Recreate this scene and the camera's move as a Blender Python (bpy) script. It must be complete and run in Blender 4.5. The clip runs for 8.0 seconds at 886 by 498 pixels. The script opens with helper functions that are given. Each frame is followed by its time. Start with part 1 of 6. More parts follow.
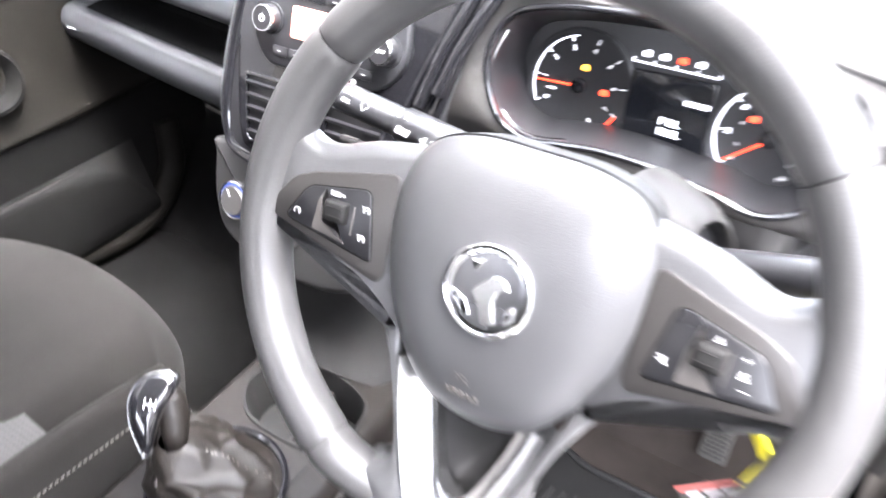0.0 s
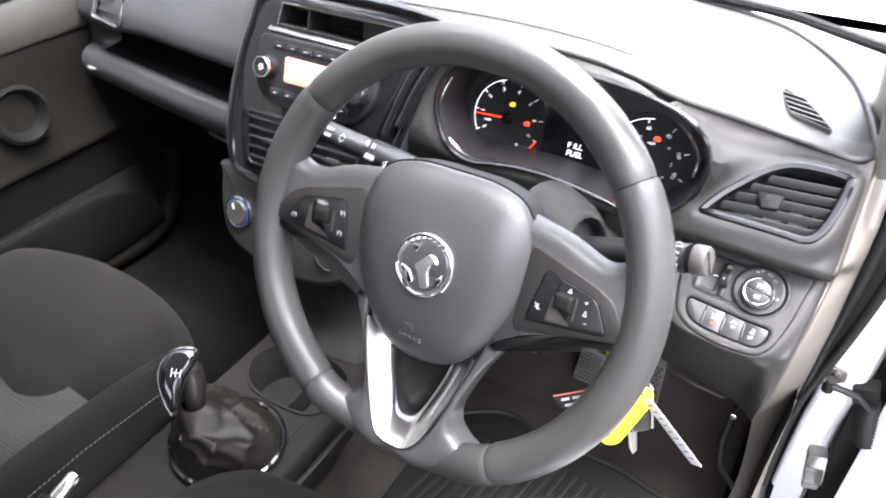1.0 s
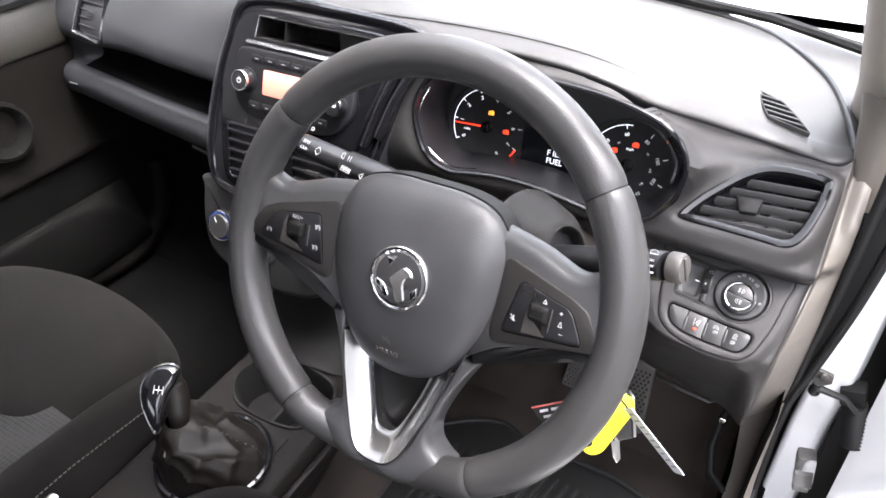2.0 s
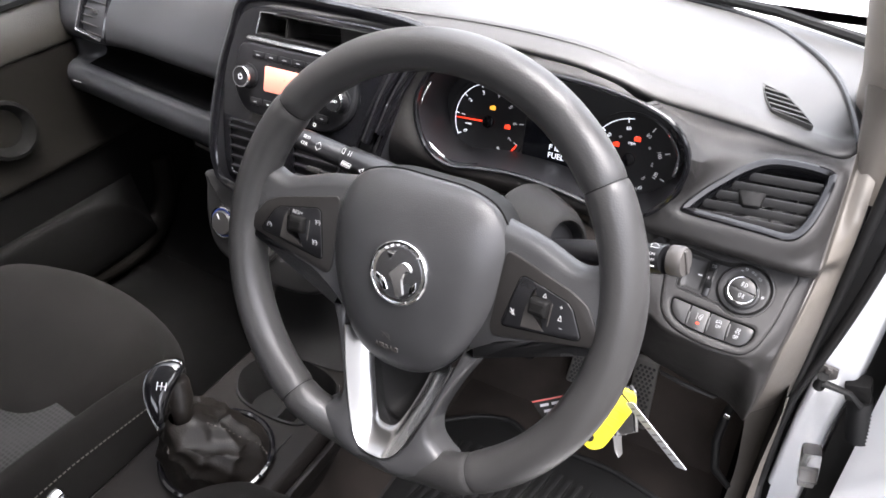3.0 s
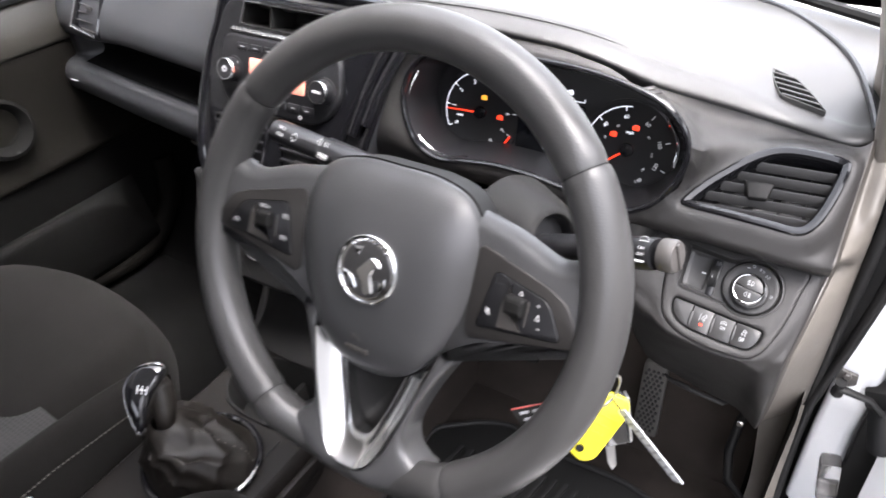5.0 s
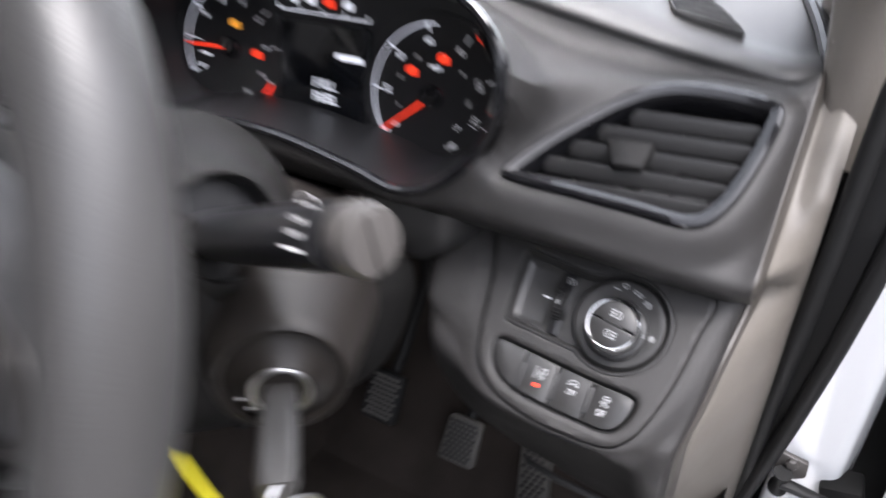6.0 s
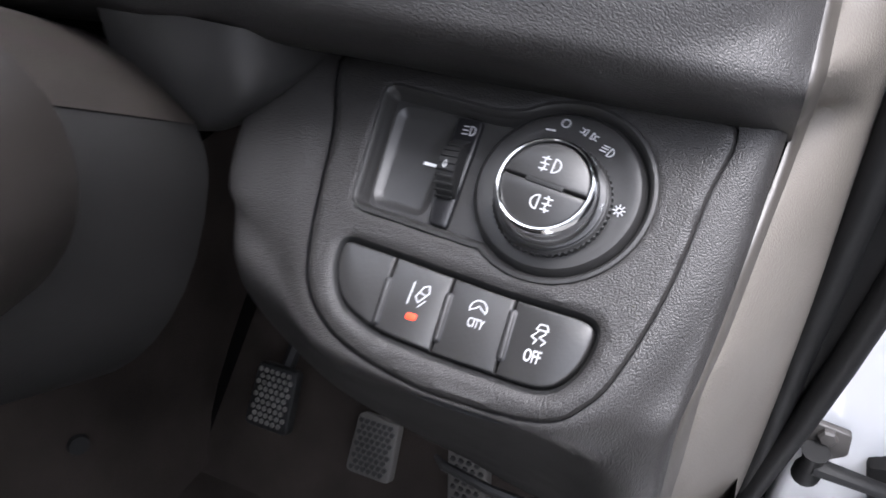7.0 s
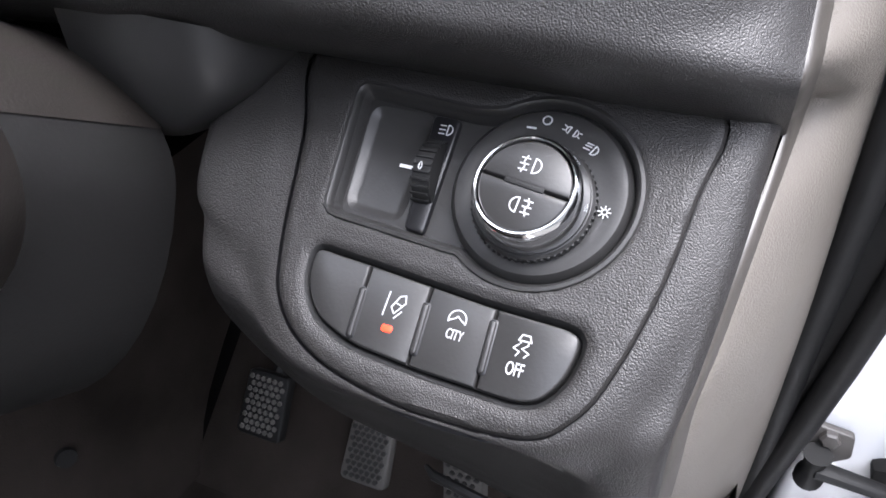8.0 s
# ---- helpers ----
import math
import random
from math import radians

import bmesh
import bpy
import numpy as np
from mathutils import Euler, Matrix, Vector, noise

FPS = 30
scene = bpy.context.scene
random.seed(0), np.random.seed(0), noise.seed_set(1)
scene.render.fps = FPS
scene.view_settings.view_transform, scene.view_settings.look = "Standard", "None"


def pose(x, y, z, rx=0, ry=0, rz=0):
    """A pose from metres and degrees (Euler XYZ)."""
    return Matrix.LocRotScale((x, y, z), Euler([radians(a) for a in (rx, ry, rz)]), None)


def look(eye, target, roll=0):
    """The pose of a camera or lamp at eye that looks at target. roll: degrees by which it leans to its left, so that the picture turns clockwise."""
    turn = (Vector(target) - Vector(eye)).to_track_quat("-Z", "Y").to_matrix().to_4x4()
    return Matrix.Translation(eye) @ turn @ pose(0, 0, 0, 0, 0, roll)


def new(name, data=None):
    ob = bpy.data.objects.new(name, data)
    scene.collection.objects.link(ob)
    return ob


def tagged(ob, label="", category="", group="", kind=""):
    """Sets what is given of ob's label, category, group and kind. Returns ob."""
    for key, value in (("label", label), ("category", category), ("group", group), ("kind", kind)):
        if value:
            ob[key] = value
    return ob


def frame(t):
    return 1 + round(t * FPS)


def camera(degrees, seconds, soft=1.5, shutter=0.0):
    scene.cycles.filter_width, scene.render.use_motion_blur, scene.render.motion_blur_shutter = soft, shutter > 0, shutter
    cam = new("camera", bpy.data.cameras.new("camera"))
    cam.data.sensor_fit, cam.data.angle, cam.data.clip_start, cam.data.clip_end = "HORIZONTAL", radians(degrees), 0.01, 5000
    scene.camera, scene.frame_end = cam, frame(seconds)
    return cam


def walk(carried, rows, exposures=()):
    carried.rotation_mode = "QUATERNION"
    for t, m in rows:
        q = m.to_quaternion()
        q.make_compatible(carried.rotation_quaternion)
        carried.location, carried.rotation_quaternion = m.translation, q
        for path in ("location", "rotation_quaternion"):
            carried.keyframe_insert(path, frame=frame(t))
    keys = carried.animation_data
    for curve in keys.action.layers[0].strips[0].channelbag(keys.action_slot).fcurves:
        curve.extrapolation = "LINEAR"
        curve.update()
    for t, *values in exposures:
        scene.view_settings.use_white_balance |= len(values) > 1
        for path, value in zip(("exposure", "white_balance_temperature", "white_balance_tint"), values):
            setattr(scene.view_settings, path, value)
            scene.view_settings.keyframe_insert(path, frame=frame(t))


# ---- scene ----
cam = camera(63.1, 8.0, soft=1.6, shutter=0.8)
PATH = [
    (0.0, (0.1302, -0.2488, 1.1498), (-0.0790, 0.0828, 0.8396), -0.13),
    (0.2, (0.1594, -0.2858, 1.1885), (-0.0391, 0.0449, 0.8704), 1.20),
    (0.5, (0.2034, -0.3362, 1.2236), (-0.0020, -0.0071, 0.9081), 1.23),
    (1.0, (0.2372, -0.3676, 1.2476), (0.0328, -0.0257, 0.9454), -0.21),
    (1.5, (0.2450, -0.3574, 1.2502), (0.0433, -0.0114, 0.9507), -0.93),
    (3.0, (0.2533, -0.3513, 1.2459), (0.0464, -0.0091, 0.9457), -1.82),
    (3.5, (0.2541, -0.3495, 1.2450), (0.0475, -0.0088, 0.9429), -1.79),
    (4.0, (0.2537, -0.3481, 1.2424), (0.0460, -0.0080, 0.9404), -1.71),
    (4.2, (0.2546, -0.3463, 1.2418), (0.0468, -0.0071, 0.9389), -1.81),
    (5.3, (0.2862, -0.2462, 1.1813), (0.0577, 0.0878, 0.8877), -3.45),
    (5.5, (0.2953, -0.1844, 1.1479), (0.0630, 0.1509, 0.8588), -2.79),
    (5.7, (0.2953, -0.1246, 1.1045), (0.0717, 0.2214, 0.8211), -1.55),
    (6.0, (0.2999, -0.0417, 1.0257), (0.0856, 0.3167, 0.7506), -0.90),
    (6.2, (0.2965, -0.0091, 0.9776), (0.0947, 0.3617, 0.7096), 0.01),
    (6.5, (0.2881, 0.0346, 0.9148), (0.0965, 0.4110, 0.6472), 0.24),
    (7.0, (0.2768, 0.0830, 0.8777), (0.0926, 0.4624, 0.6092), -1.60),
    (7.5, (0.2784, 0.0923, 0.8721), (0.0963, 0.4732, 0.6042), -2.24),
    (8.0, (0.2775, 0.0956, 0.8730), (0.0944, 0.4750, 0.6038), -2.65),
]
shots = [(t, 3.0 + e, k, 15) for t, e, k in ((0.0, 2.12, 6300), (0.3, 1.80, 6300), (0.5, 1.47, 6300), (0.7, 1.0, 6300), (1.0, 0.63, 6300), (1.6, 0.28, 6350), (3.0, -0.12, 6450), (4.2, -0.12, 6450), (5.3, -0.03, 6400), (5.7, -0.28, 6350), (6.0, -0.52, 6300), (6.5, -0.65, 6200), (7.0, -0.33, 6100), (8.0, -0.15, 6080))]
walk(cam, [(t, look(eye, target, roll)) for t, eye, target, roll in PATH], shots)

# ---- world and light ----
world = bpy.data.worlds.new("sky")
scene.world = world
world.use_nodes = True
wn, wl = world.node_tree.nodes, world.node_tree.links
sky = wn.new("ShaderNodeTexSky")
sky.sky_type, sky.sun_disc = "NISHITA", False
sky.sun_elevation, sky.sun_rotation = radians(71), radians(80)
sky.air_density, sky.dust_density = 1.0, 4.0
soft_sky = wn.new("ShaderNodeHueSaturation")
soft_sky.inputs["Saturation"].default_value = 0.25
wl.new(sky.outputs[0], soft_sky.inputs["Color"])
wl.new(soft_sky.outputs[0], wn["Background"].inputs[0])
wn["Background"].inputs[1].default_value = 0.18
sun = new("sun", bpy.data.lights.new("sun", "SUN"))
sun.data.energy, sun.data.angle, sun.data.color = 0.45, radians(20), (1.0, 0.97, 0.93)
sun.matrix_world = look((1.7, -0.6, 5.0), (0, 0, 0))


# ---- materials ----
def mat(name, color, rough=0.5, metal=0.0, bump=0.0, scale=400.0, vary=0.15, coat=0.0, kind="noise", emit=0.0, smear=0.0, sheen=0.0, spec=0.5):
    """A surface with grain at a fine scale and slow changes of tone and gloss at a coarse one."""
    m = bpy.data.materials.new(name)
    m.use_nodes = True
    n, l = m.node_tree.nodes, m.node_tree.links
    b = n["Principled BSDF"]
    b.inputs["Roughness"].default_value, b.inputs["Metallic"].default_value = rough, metal
    b.inputs["Coat Weight"].default_value, b.inputs["Sheen Weight"].default_value = coat, sheen
    b.inputs["Specular IOR Level"].default_value = spec
    co = n.new("ShaderNodeTexCoord")
    big = n.new("ShaderNodeTexNoise")
    big.inputs["Scale"].default_value, big.inputs["Detail"].default_value = 9.0, 6.0
    l.new(co.outputs["Object"], big.inputs["Vector"])
    ramp = n.new("ShaderNodeMapRange")
    ramp.inputs["From Min"].default_value, ramp.inputs["From Max"].default_value = 0.3, 0.7
    ramp.inputs["To Min"].default_value, ramp.inputs["To Max"].default_value = 1.0 - vary, 1.0 + vary
    l.new(big.outputs["Fac"], ramp.inputs["Value"])
    tone = n.new("ShaderNodeMix")
    tone.data_type, tone.blend_type = "RGBA", "MULTIPLY"
    tone.inputs["Factor"].default_value = 1.0
    tone.inputs["A"].default_value = (*color, 1.0)
    l.new(ramp.outputs["Result"], tone.inputs["B"])
    l.new(tone.outputs["Result"], b.inputs["Base Color"])
    gloss = n.new("ShaderNodeMapRange")
    gloss.inputs["To Min"].default_value, gloss.inputs["To Max"].default_value = max(0.02, rough - 0.06 - smear), min(1.0, rough + 0.06 + smear)
    fine = n.new("ShaderNodeTexNoise")
    fine.inputs["Scale"].default_value, fine.inputs["Detail"].default_value = 30.0, 8.0
    l.new(co.outputs["Object"], fine.inputs["Vector"])
    l.new(fine.outputs["Fac"], gloss.inputs["Value"])
    l.new(gloss.outputs["Result"], b.inputs["Roughness"])
    if bump:
        if kind == "leather":
            tex = n.new("ShaderNodeTexVoronoi")
            tex.feature = "SMOOTH_F1"
            tex.inputs["Smoothness"].default_value = 0.25
            wob = n.new("ShaderNodeTexNoise")
            wob.inputs["Scale"].default_value = scale * 0.7
            l.new(co.outputs["Object"], wob.inputs["Vector"])
            add = n.new("ShaderNodeMix")
            add.data_type = "VECTOR"
            add.inputs["Factor"].default_value = 0.0004
            l.new(co.outputs["Object"], add.inputs["A"])
            l.new(wob.outputs["Color"], add.inputs["B"])
            l.new(add.outputs["Result"], tex.inputs["Vector"])
            flip = n.new("ShaderNodeMath")
            flip.operation = "MULTIPLY"
            flip.inputs[1].default_value = -1.0
            l.new(tex.outputs["Distance"], flip.inputs[0])
            out = flip.outputs[0]
        elif kind == "weave":
            tex = n.new("ShaderNodeTexVoronoi")
            tex.inputs["Randomness"].default_value = 0.1
            l.new(co.outputs["Object"], tex.inputs["Vector"])
            dots = n.new("ShaderNodeMapRange")
            dots.inputs["From Max"].default_value, dots.inputs["To Min"].default_value, dots.inputs["To Max"].default_value = 0.6, 0.35, 1.5
            l.new(tex.outputs["Distance"], dots.inputs["Value"])
            spots = n.new("ShaderNodeMix")
            spots.data_type, spots.blend_type = "RGBA", "MULTIPLY"
            spots.inputs["Factor"].default_value = 1.0
            l.new(tone.outputs["Result"], spots.inputs["A"])
            l.new(dots.outputs["Result"], spots.inputs["B"])
            l.new(spots.outputs["Result"], b.inputs["Base Color"])
            out = tex.outputs["Distance"]
        else:
            tex = n.new("ShaderNodeTexNoise")
            tex.inputs["Detail"].default_value = 5.0
            l.new(co.outputs["Object"], tex.inputs["Vector"])
            out = tex.outputs["Fac"]
        tex.inputs["Scale"].default_value = scale
        bp = n.new("ShaderNodeBump")
        bp.inputs["Strength"].default_value, bp.inputs["Distance"].default_value = bump, 0.0006
        l.new(out, bp.inputs["Height"])
        l.new(bp.outputs["Normal"], b.inputs["Normal"])
    if emit:
        b.inputs["Emission Color"].default_value, b.inputs["Emission Strength"].default_value = (*color, 1.0), emit
    return m


def glass(name, tint, rough=0.0, ior=1.02):
    m = bpy.data.materials.new(name)
    m.use_nodes = True
    b = m.node_tree.nodes["Principled BSDF"]
    b.inputs["Base Color"].default_value = (*tint, 1.0)
    b.inputs["Roughness"].default_value, b.inputs["Transmission Weight"].default_value, b.inputs["IOR"].default_value = rough, 1.0, ior
    return m


GRAIN = mat("grained black plastic", (0.021, 0.0198, 0.019), 0.44, bump=0.38, scale=2100, kind="leather", smear=0.05, spec=0.42)
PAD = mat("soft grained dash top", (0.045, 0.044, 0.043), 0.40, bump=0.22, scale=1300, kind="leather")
SATIN = mat("satin black plastic", (0.022, 0.0215, 0.021), 0.40, bump=0.08, scale=900)
DARK = mat("matt dark plastic", (0.010, 0.0097, 0.0094), 0.55, bump=0.15, scale=700, spec=0.16)
PIANO = mat("gloss black plastic", (0.006, 0.006, 0.007), 0.08, coat=0.6, vary=0.05)
CHROME = mat("bright chrome", (0.82, 0.83, 0.84), 0.07, 1.0, vary=0.04)
SILVER = mat("brushed silver", (0.80, 0.80, 0.80), 0.20, 1.0, bump=0.015, scale=900, vary=0.05)
LEATHER = mat("dark leather rim", (0.042, 0.0412, 0.0405), 0.35, bump=0.12, scale=700, kind="leather", smear=0.05)
HUBMAT = mat("moulded hub plastic", (0.048, 0.048, 0.049), 0.33, bump=0.3, scale=1100)
FASCIA = mat("satin fascia plastic", (0.030, 0.0308, 0.033), 0.34, bump=0.2, scale=1100)
CONSOLE = mat("dark console plastic", (0.0092, 0.0079, 0.0071), 0.42, bump=0.15, scale=900, spec=0.15)
MUD = mat("dark brown door lining", (0.006, 0.0053, 0.0043), 0.65, bump=0.4, scale=600, kind="leather", spec=0.08)
LINING = mat("black door lining", (0.006, 0.0058, 0.0055), 0.6, bump=0.3, scale=700, spec=0.04)
STRIP = mat("grey taupe end strip", (0.135, 0.122, 0.106), 0.42, bump=0.30, scale=1500, kind="leather")
ENDBAND = mat("smooth grey-brown end band", (0.052, 0.047, 0.041), 0.40, bump=0.1, scale=900)
FABRIC = mat("seat fabric", (0.0094, 0.0087, 0.0080), 0.9, bump=0.6, scale=900, kind="noise", sheen=0.02, spec=0.08)
WOVEN = mat("patterned seat fabric", (0.020, 0.0195, 0.019), 0.85, bump=1.0, scale=185, kind="weave", sheen=0.03, spec=0.2)
# one carpet in two tones: light and shade are put into the colours
CARPET_LIT = mat("lit carpet", (0.030, 0.0250, 0.0220), 1.0, bump=1.0, scale=700, vary=0.4, spec=0.1)
CARPET_SHADED = mat("carpet", (0.0054, 0.0052, 0.0050), 1.0, bump=1.0, scale=900, vary=0.35, spec=0.02)
RUBBER = mat("black rubber", (0.013, 0.013, 0.013), 0.55, bump=0.2, scale=500, spec=0.25)
PAINT = mat("white car paint", (0.80, 0.81, 0.82), 0.22, coat=1.0, vary=0.03)
TRIM = mat("taupe pillar trim", (0.29, 0.265, 0.23), 0.38, bump=0.3, scale=900)
BROWN = mat("taupe door card", (0.019, 0.017, 0.0135), 0.55, bump=0.4, scale=600, kind="leather")
HIDE = mat("black gaiter leather", (0.0085, 0.0070, 0.0058), 0.46, bump=0.3, scale=500, kind="leather", smear=0.06, spec=0.28)
THREAD = mat("pale stitching", (0.085, 0.08, 0.07), 0.8)
NIGHT = mat("black satin radio plastic", (0.010, 0.010, 0.011), 0.3, vary=0.1)
SYMBOL = mat("printed white symbol", (0.50, 0.51, 0.52), 0.5, vary=0.02)
WHITE = mat("white marking", (0.82, 0.83, 0.84), 0.5, vary=0.02)
GREY = mat("grey stalk cap", (0.065, 0.060, 0.056), 0.42, bump=0.1, scale=700)
INK = mat("faded grey print", (0.26, 0.26, 0.28), 0.7)
PRINT = mat("pale grey print", (0.5, 0.5, 0.5), 0.5)
GLOSS = mat("dulled gloss black plastic", (0.007, 0.007, 0.008), 0.13, coat=0.1, vary=0.05, spec=0.4)
# shroud brown with the light from above put into its tone
SHROUD_LIT = mat("lit brown-grey shroud plastic", (0.0135, 0.0116, 0.0102), 0.42, bump=0.15, scale=900, spec=0.3)
POD = mat("dark spoke panel plastic", (0.020, 0.0185, 0.0175), 0.42, bump=0.15, scale=900, spec=0.4)
STEM = mat("dark grey key plastic", (0.028, 0.027, 0.026), 0.38, bump=0.1, scale=600)
FIELD = mat("dull silver field", (0.27, 0.27, 0.28), 0.26, 1.0, vary=0.2)
FAINT = mat("dim printed figures", (0.6, 0.6, 0.62), 0.5, emit=0.035)
GLOW = mat("lit white marking", (0.9, 0.93, 1.0), 0.5, emit=0.12, vary=0.0)
REDLIT = mat("lit red", (1.0, 0.05, 0.015), 0.5, emit=0.2, vary=0.0)
AMBER = mat("lit amber", (1.0, 0.42, 0.04), 0.5, emit=0.14, vary=0.0)
SCREEN = mat("lit orange radio screen", (1.0, 0.33, 0.24), 0.3, emit=0.066, vary=0.08)
# near-black that carries the shade of recesses in its colour
VOID = mat("recess shade black", (0.003, 0.003, 0.003), 0.9, spec=0.05)
DIAL = mat("dial face", (0.008, 0.008, 0.009), 0.35, vary=0.1)
LCD = mat("display panel", (0.004, 0.0045, 0.006), 0.12, vary=0.1)
YELLOW = mat("yellow plastic tag", (0.66, 0.58, 0.02), 0.4, bump=0.4, scale=260, vary=0.12)
PAPER = mat("paper tag", (0.62, 0.63, 0.66), 0.7, vary=0.12)
REDMARK = mat("red printed label", (0.30, 0.05, 0.04), 0.5)
BLUE = mat("blue ring marking", (0.015, 0.035, 0.16), 0.3)
STEEL = mat("zinc steel", (0.5, 0.5, 0.5), 0.35, 1.0, bump=0.3, scale=300)
TARMAC = mat("tarmac", (0.11, 0.107, 0.10), 0.9, bump=1.0, scale=120, vary=0.3)
LOWTRIM = mat("dark taupe sill trim", (0.12, 0.108, 0.094), 0.5, bump=0.25, scale=900)
PEDAL = mat("worn grey pedal rubber", (0.11, 0.104, 0.096), 0.6, bump=0.3, scale=500)
GLASS = glass("clear glass", (0.96, 0.98, 0.97))
# surfaces of the added walls: pale to reflect, dark to absorb
BOUNCEWALL = mat("pale bounce wall", (0.48, 0.47, 0.45), 0.9, bump=0.6, scale=60, vary=0.1)
SHADEWALL = mat("dark light-blocking wall", (0.08, 0.078, 0.075), 0.9, bump=0.6, scale=60, vary=0.2)
CLEAR = glass("clear moulded plastic", (0.97, 0.97, 0.97), 0.08, 1.4)
ROOF = mat("pale headlining", (0.45, 0.44, 0.42), 0.95, bump=0.4, scale=500)


# ---- builders ----
def part(name, bm, material, parent=None, label="", smooth=True):
    me = bpy.data.meshes.new(name)
    bmesh.ops.recalc_face_normals(bm, faces=bm.faces)
    bm.to_mesh(me)
    bm.free()
    me.materials.append(material)
    if smooth:
        me.polygons.foreach_set("use_smooth", [True] * len(me.polygons))
        me.set_sharp_from_angle(angle=radians(38))
    ob = new(name, me)
    if parent is not None:
        ob.parent = parent
    if label:
        ob["label"] = label
    return ob


def thing(name, label, category, group="", kind="", at=(0, 0, 0)):
    ob = new(name)
    ob.empty_display_size = 0.02
    return tagged(ob, label, category, group, kind)


def plane(o, n, up=(0, 0, 1)):
    """A frame with u to the right, v up and n out of a face that looks along n."""
    n = Vector(n).normalized()
    u = Vector(up).cross(n).normalized()
    v = n.cross(u)
    return Matrix(((u.x, v.x, n.x, o[0]), (u.y, v.y, n.y, o[1]), (u.z, v.z, n.z, o[2]), (0, 0, 0, 1)))


def mm(pts):
    return [(a * 0.001, b * 0.001) for a, b in pts]


def spline(pts, steps=6, closed=True):
    """A smooth line through a few points of any dimension."""
    out, k = [], len(pts)
    p = [Vector(q) for q in pts]
    for i in range(k if closed else k - 1):
        a, b, c, d = (p[(i + j) % k] if closed else p[min(max(i + j, 0), k - 1)] for j in (-1, 0, 1, 2))
        for s in range(steps):
            t = s / steps
            out.append(0.5 * ((2 * b) + (c - a) * t + (2 * a - 5 * b + 4 * c - d) * t * t + (3 * b - a - 3 * c + d) * t ** 3))
    if not closed:
        out.append(p[-1])
    return out


def inset(pts, d):
    """A closed outline moved inwards by d."""
    k = len(pts)
    area = sum(pts[i][0] * pts[(i + 1) % k][1] - pts[(i + 1) % k][0] * pts[i][1] for i in range(k))
    sgn = 1 if area > 0 else -1
    out = []
    for i in range(k):
        a, b, c = Vector(pts[i - 1][:2]), Vector(pts[i][:2]), Vector(pts[(i + 1) % k][:2])
        e, g = (b - a), (c - b)
        ne = Vector((-e.y, e.x)).normalized() if e.length > 1e-9 else Vector((0, 0))
        ng = Vector((-g.y, g.x)).normalized() if g.length > 1e-9 else ne
        m = ne + ng
        m = m / max(m.dot(m) * 0.5, 0.6) if m.length > 1e-6 else ne
        out.append(Vector(b) + m * d * sgn)
    return out


def rounded(pts, r=0.003, steps=4):
    """A polygon with rounded corners."""
    out, k = [], len(pts)
    for i in range(k):
        a, b, c = Vector(pts[i - 1]), Vector(pts[i]), Vector(pts[(i + 1) % k])
        p, q = b + (a - b).normalized() * min(r, (a - b).length * 0.45), b + (c - b).normalized() * min(r, (c - b).length * 0.45)
        for s in range(steps + 1):
            t = s / steps
            out.append(p * (1 - t) ** 2 + b * 2 * t * (1 - t) + q * t * t)
    return out


def stack(m, rings, bm=None, close=True, cap=True, base=False):
    """Skin between outlines of equal count: rings of (outline, height)."""
    bm = bm or bmesh.new()
    vs = [[bm.verts.new(m @ Vector((p[0], p[1], h))) for p in ring] for ring, h in rings]
    for a, b in zip(vs, vs[1:]):
        for i in range(len(a) if close else len(a) - 1):
            j = (i + 1) % len(a)
            bm.faces.new((a[i], a[j], b[j], b[i]))
    if cap:
        bm.faces.new(vs[-1])
    if base:
        bm.faces.new(vs[0][::-1])
    return bm


def plate(m, pts, h0, h1, bevel=0.0006, bm=None):
    """A bevelled slab on an outline, from h0 to h1."""
    return stack(m, [(pts, h0), (pts, h1 - bevel), (inset(pts, bevel * 0.4), h1 - bevel * 0.35), (inset(pts, bevel), h1)], bm, base=True)


def hollow(m, outer, inner, h0, h1, bevel=0.0008, bm=None):
    """A bevelled frame between two outlines of equal count."""
    bm = bm or bmesh.new()
    loops = [(outer, h0), (outer, h1 - bevel), (inset(outer, bevel), h1), (inset(inner, -bevel), h1), (inner, h1 - bevel), (inner, h0)]
    stack(m, loops + [loops[0]], bm, cap=False)
    bmesh.ops.remove_doubles(bm, verts=bm.verts, dist=1e-6)
    return bm


def ring(r, k=48, c=(0, 0), a0=0.0, a1=360.0, ry=None):
    full = abs(a1 - a0) >= 360
    return [Vector((c[0] + r * math.cos(radians(a0 + (a1 - a0) * i / (k if full else k - 1))), c[1] + (ry or r) * math.sin(radians(a0 + (a1 - a0) * i / (k if full else k - 1))))) for i in range(k)]


def lathe(m, profile, k=48, bm=None, cap=True, c=(0, 0), base=False):
    return stack(m, [(ring(max(r, 1e-5), k, c), h) for r, h in profile], bm, cap=cap, base=base)


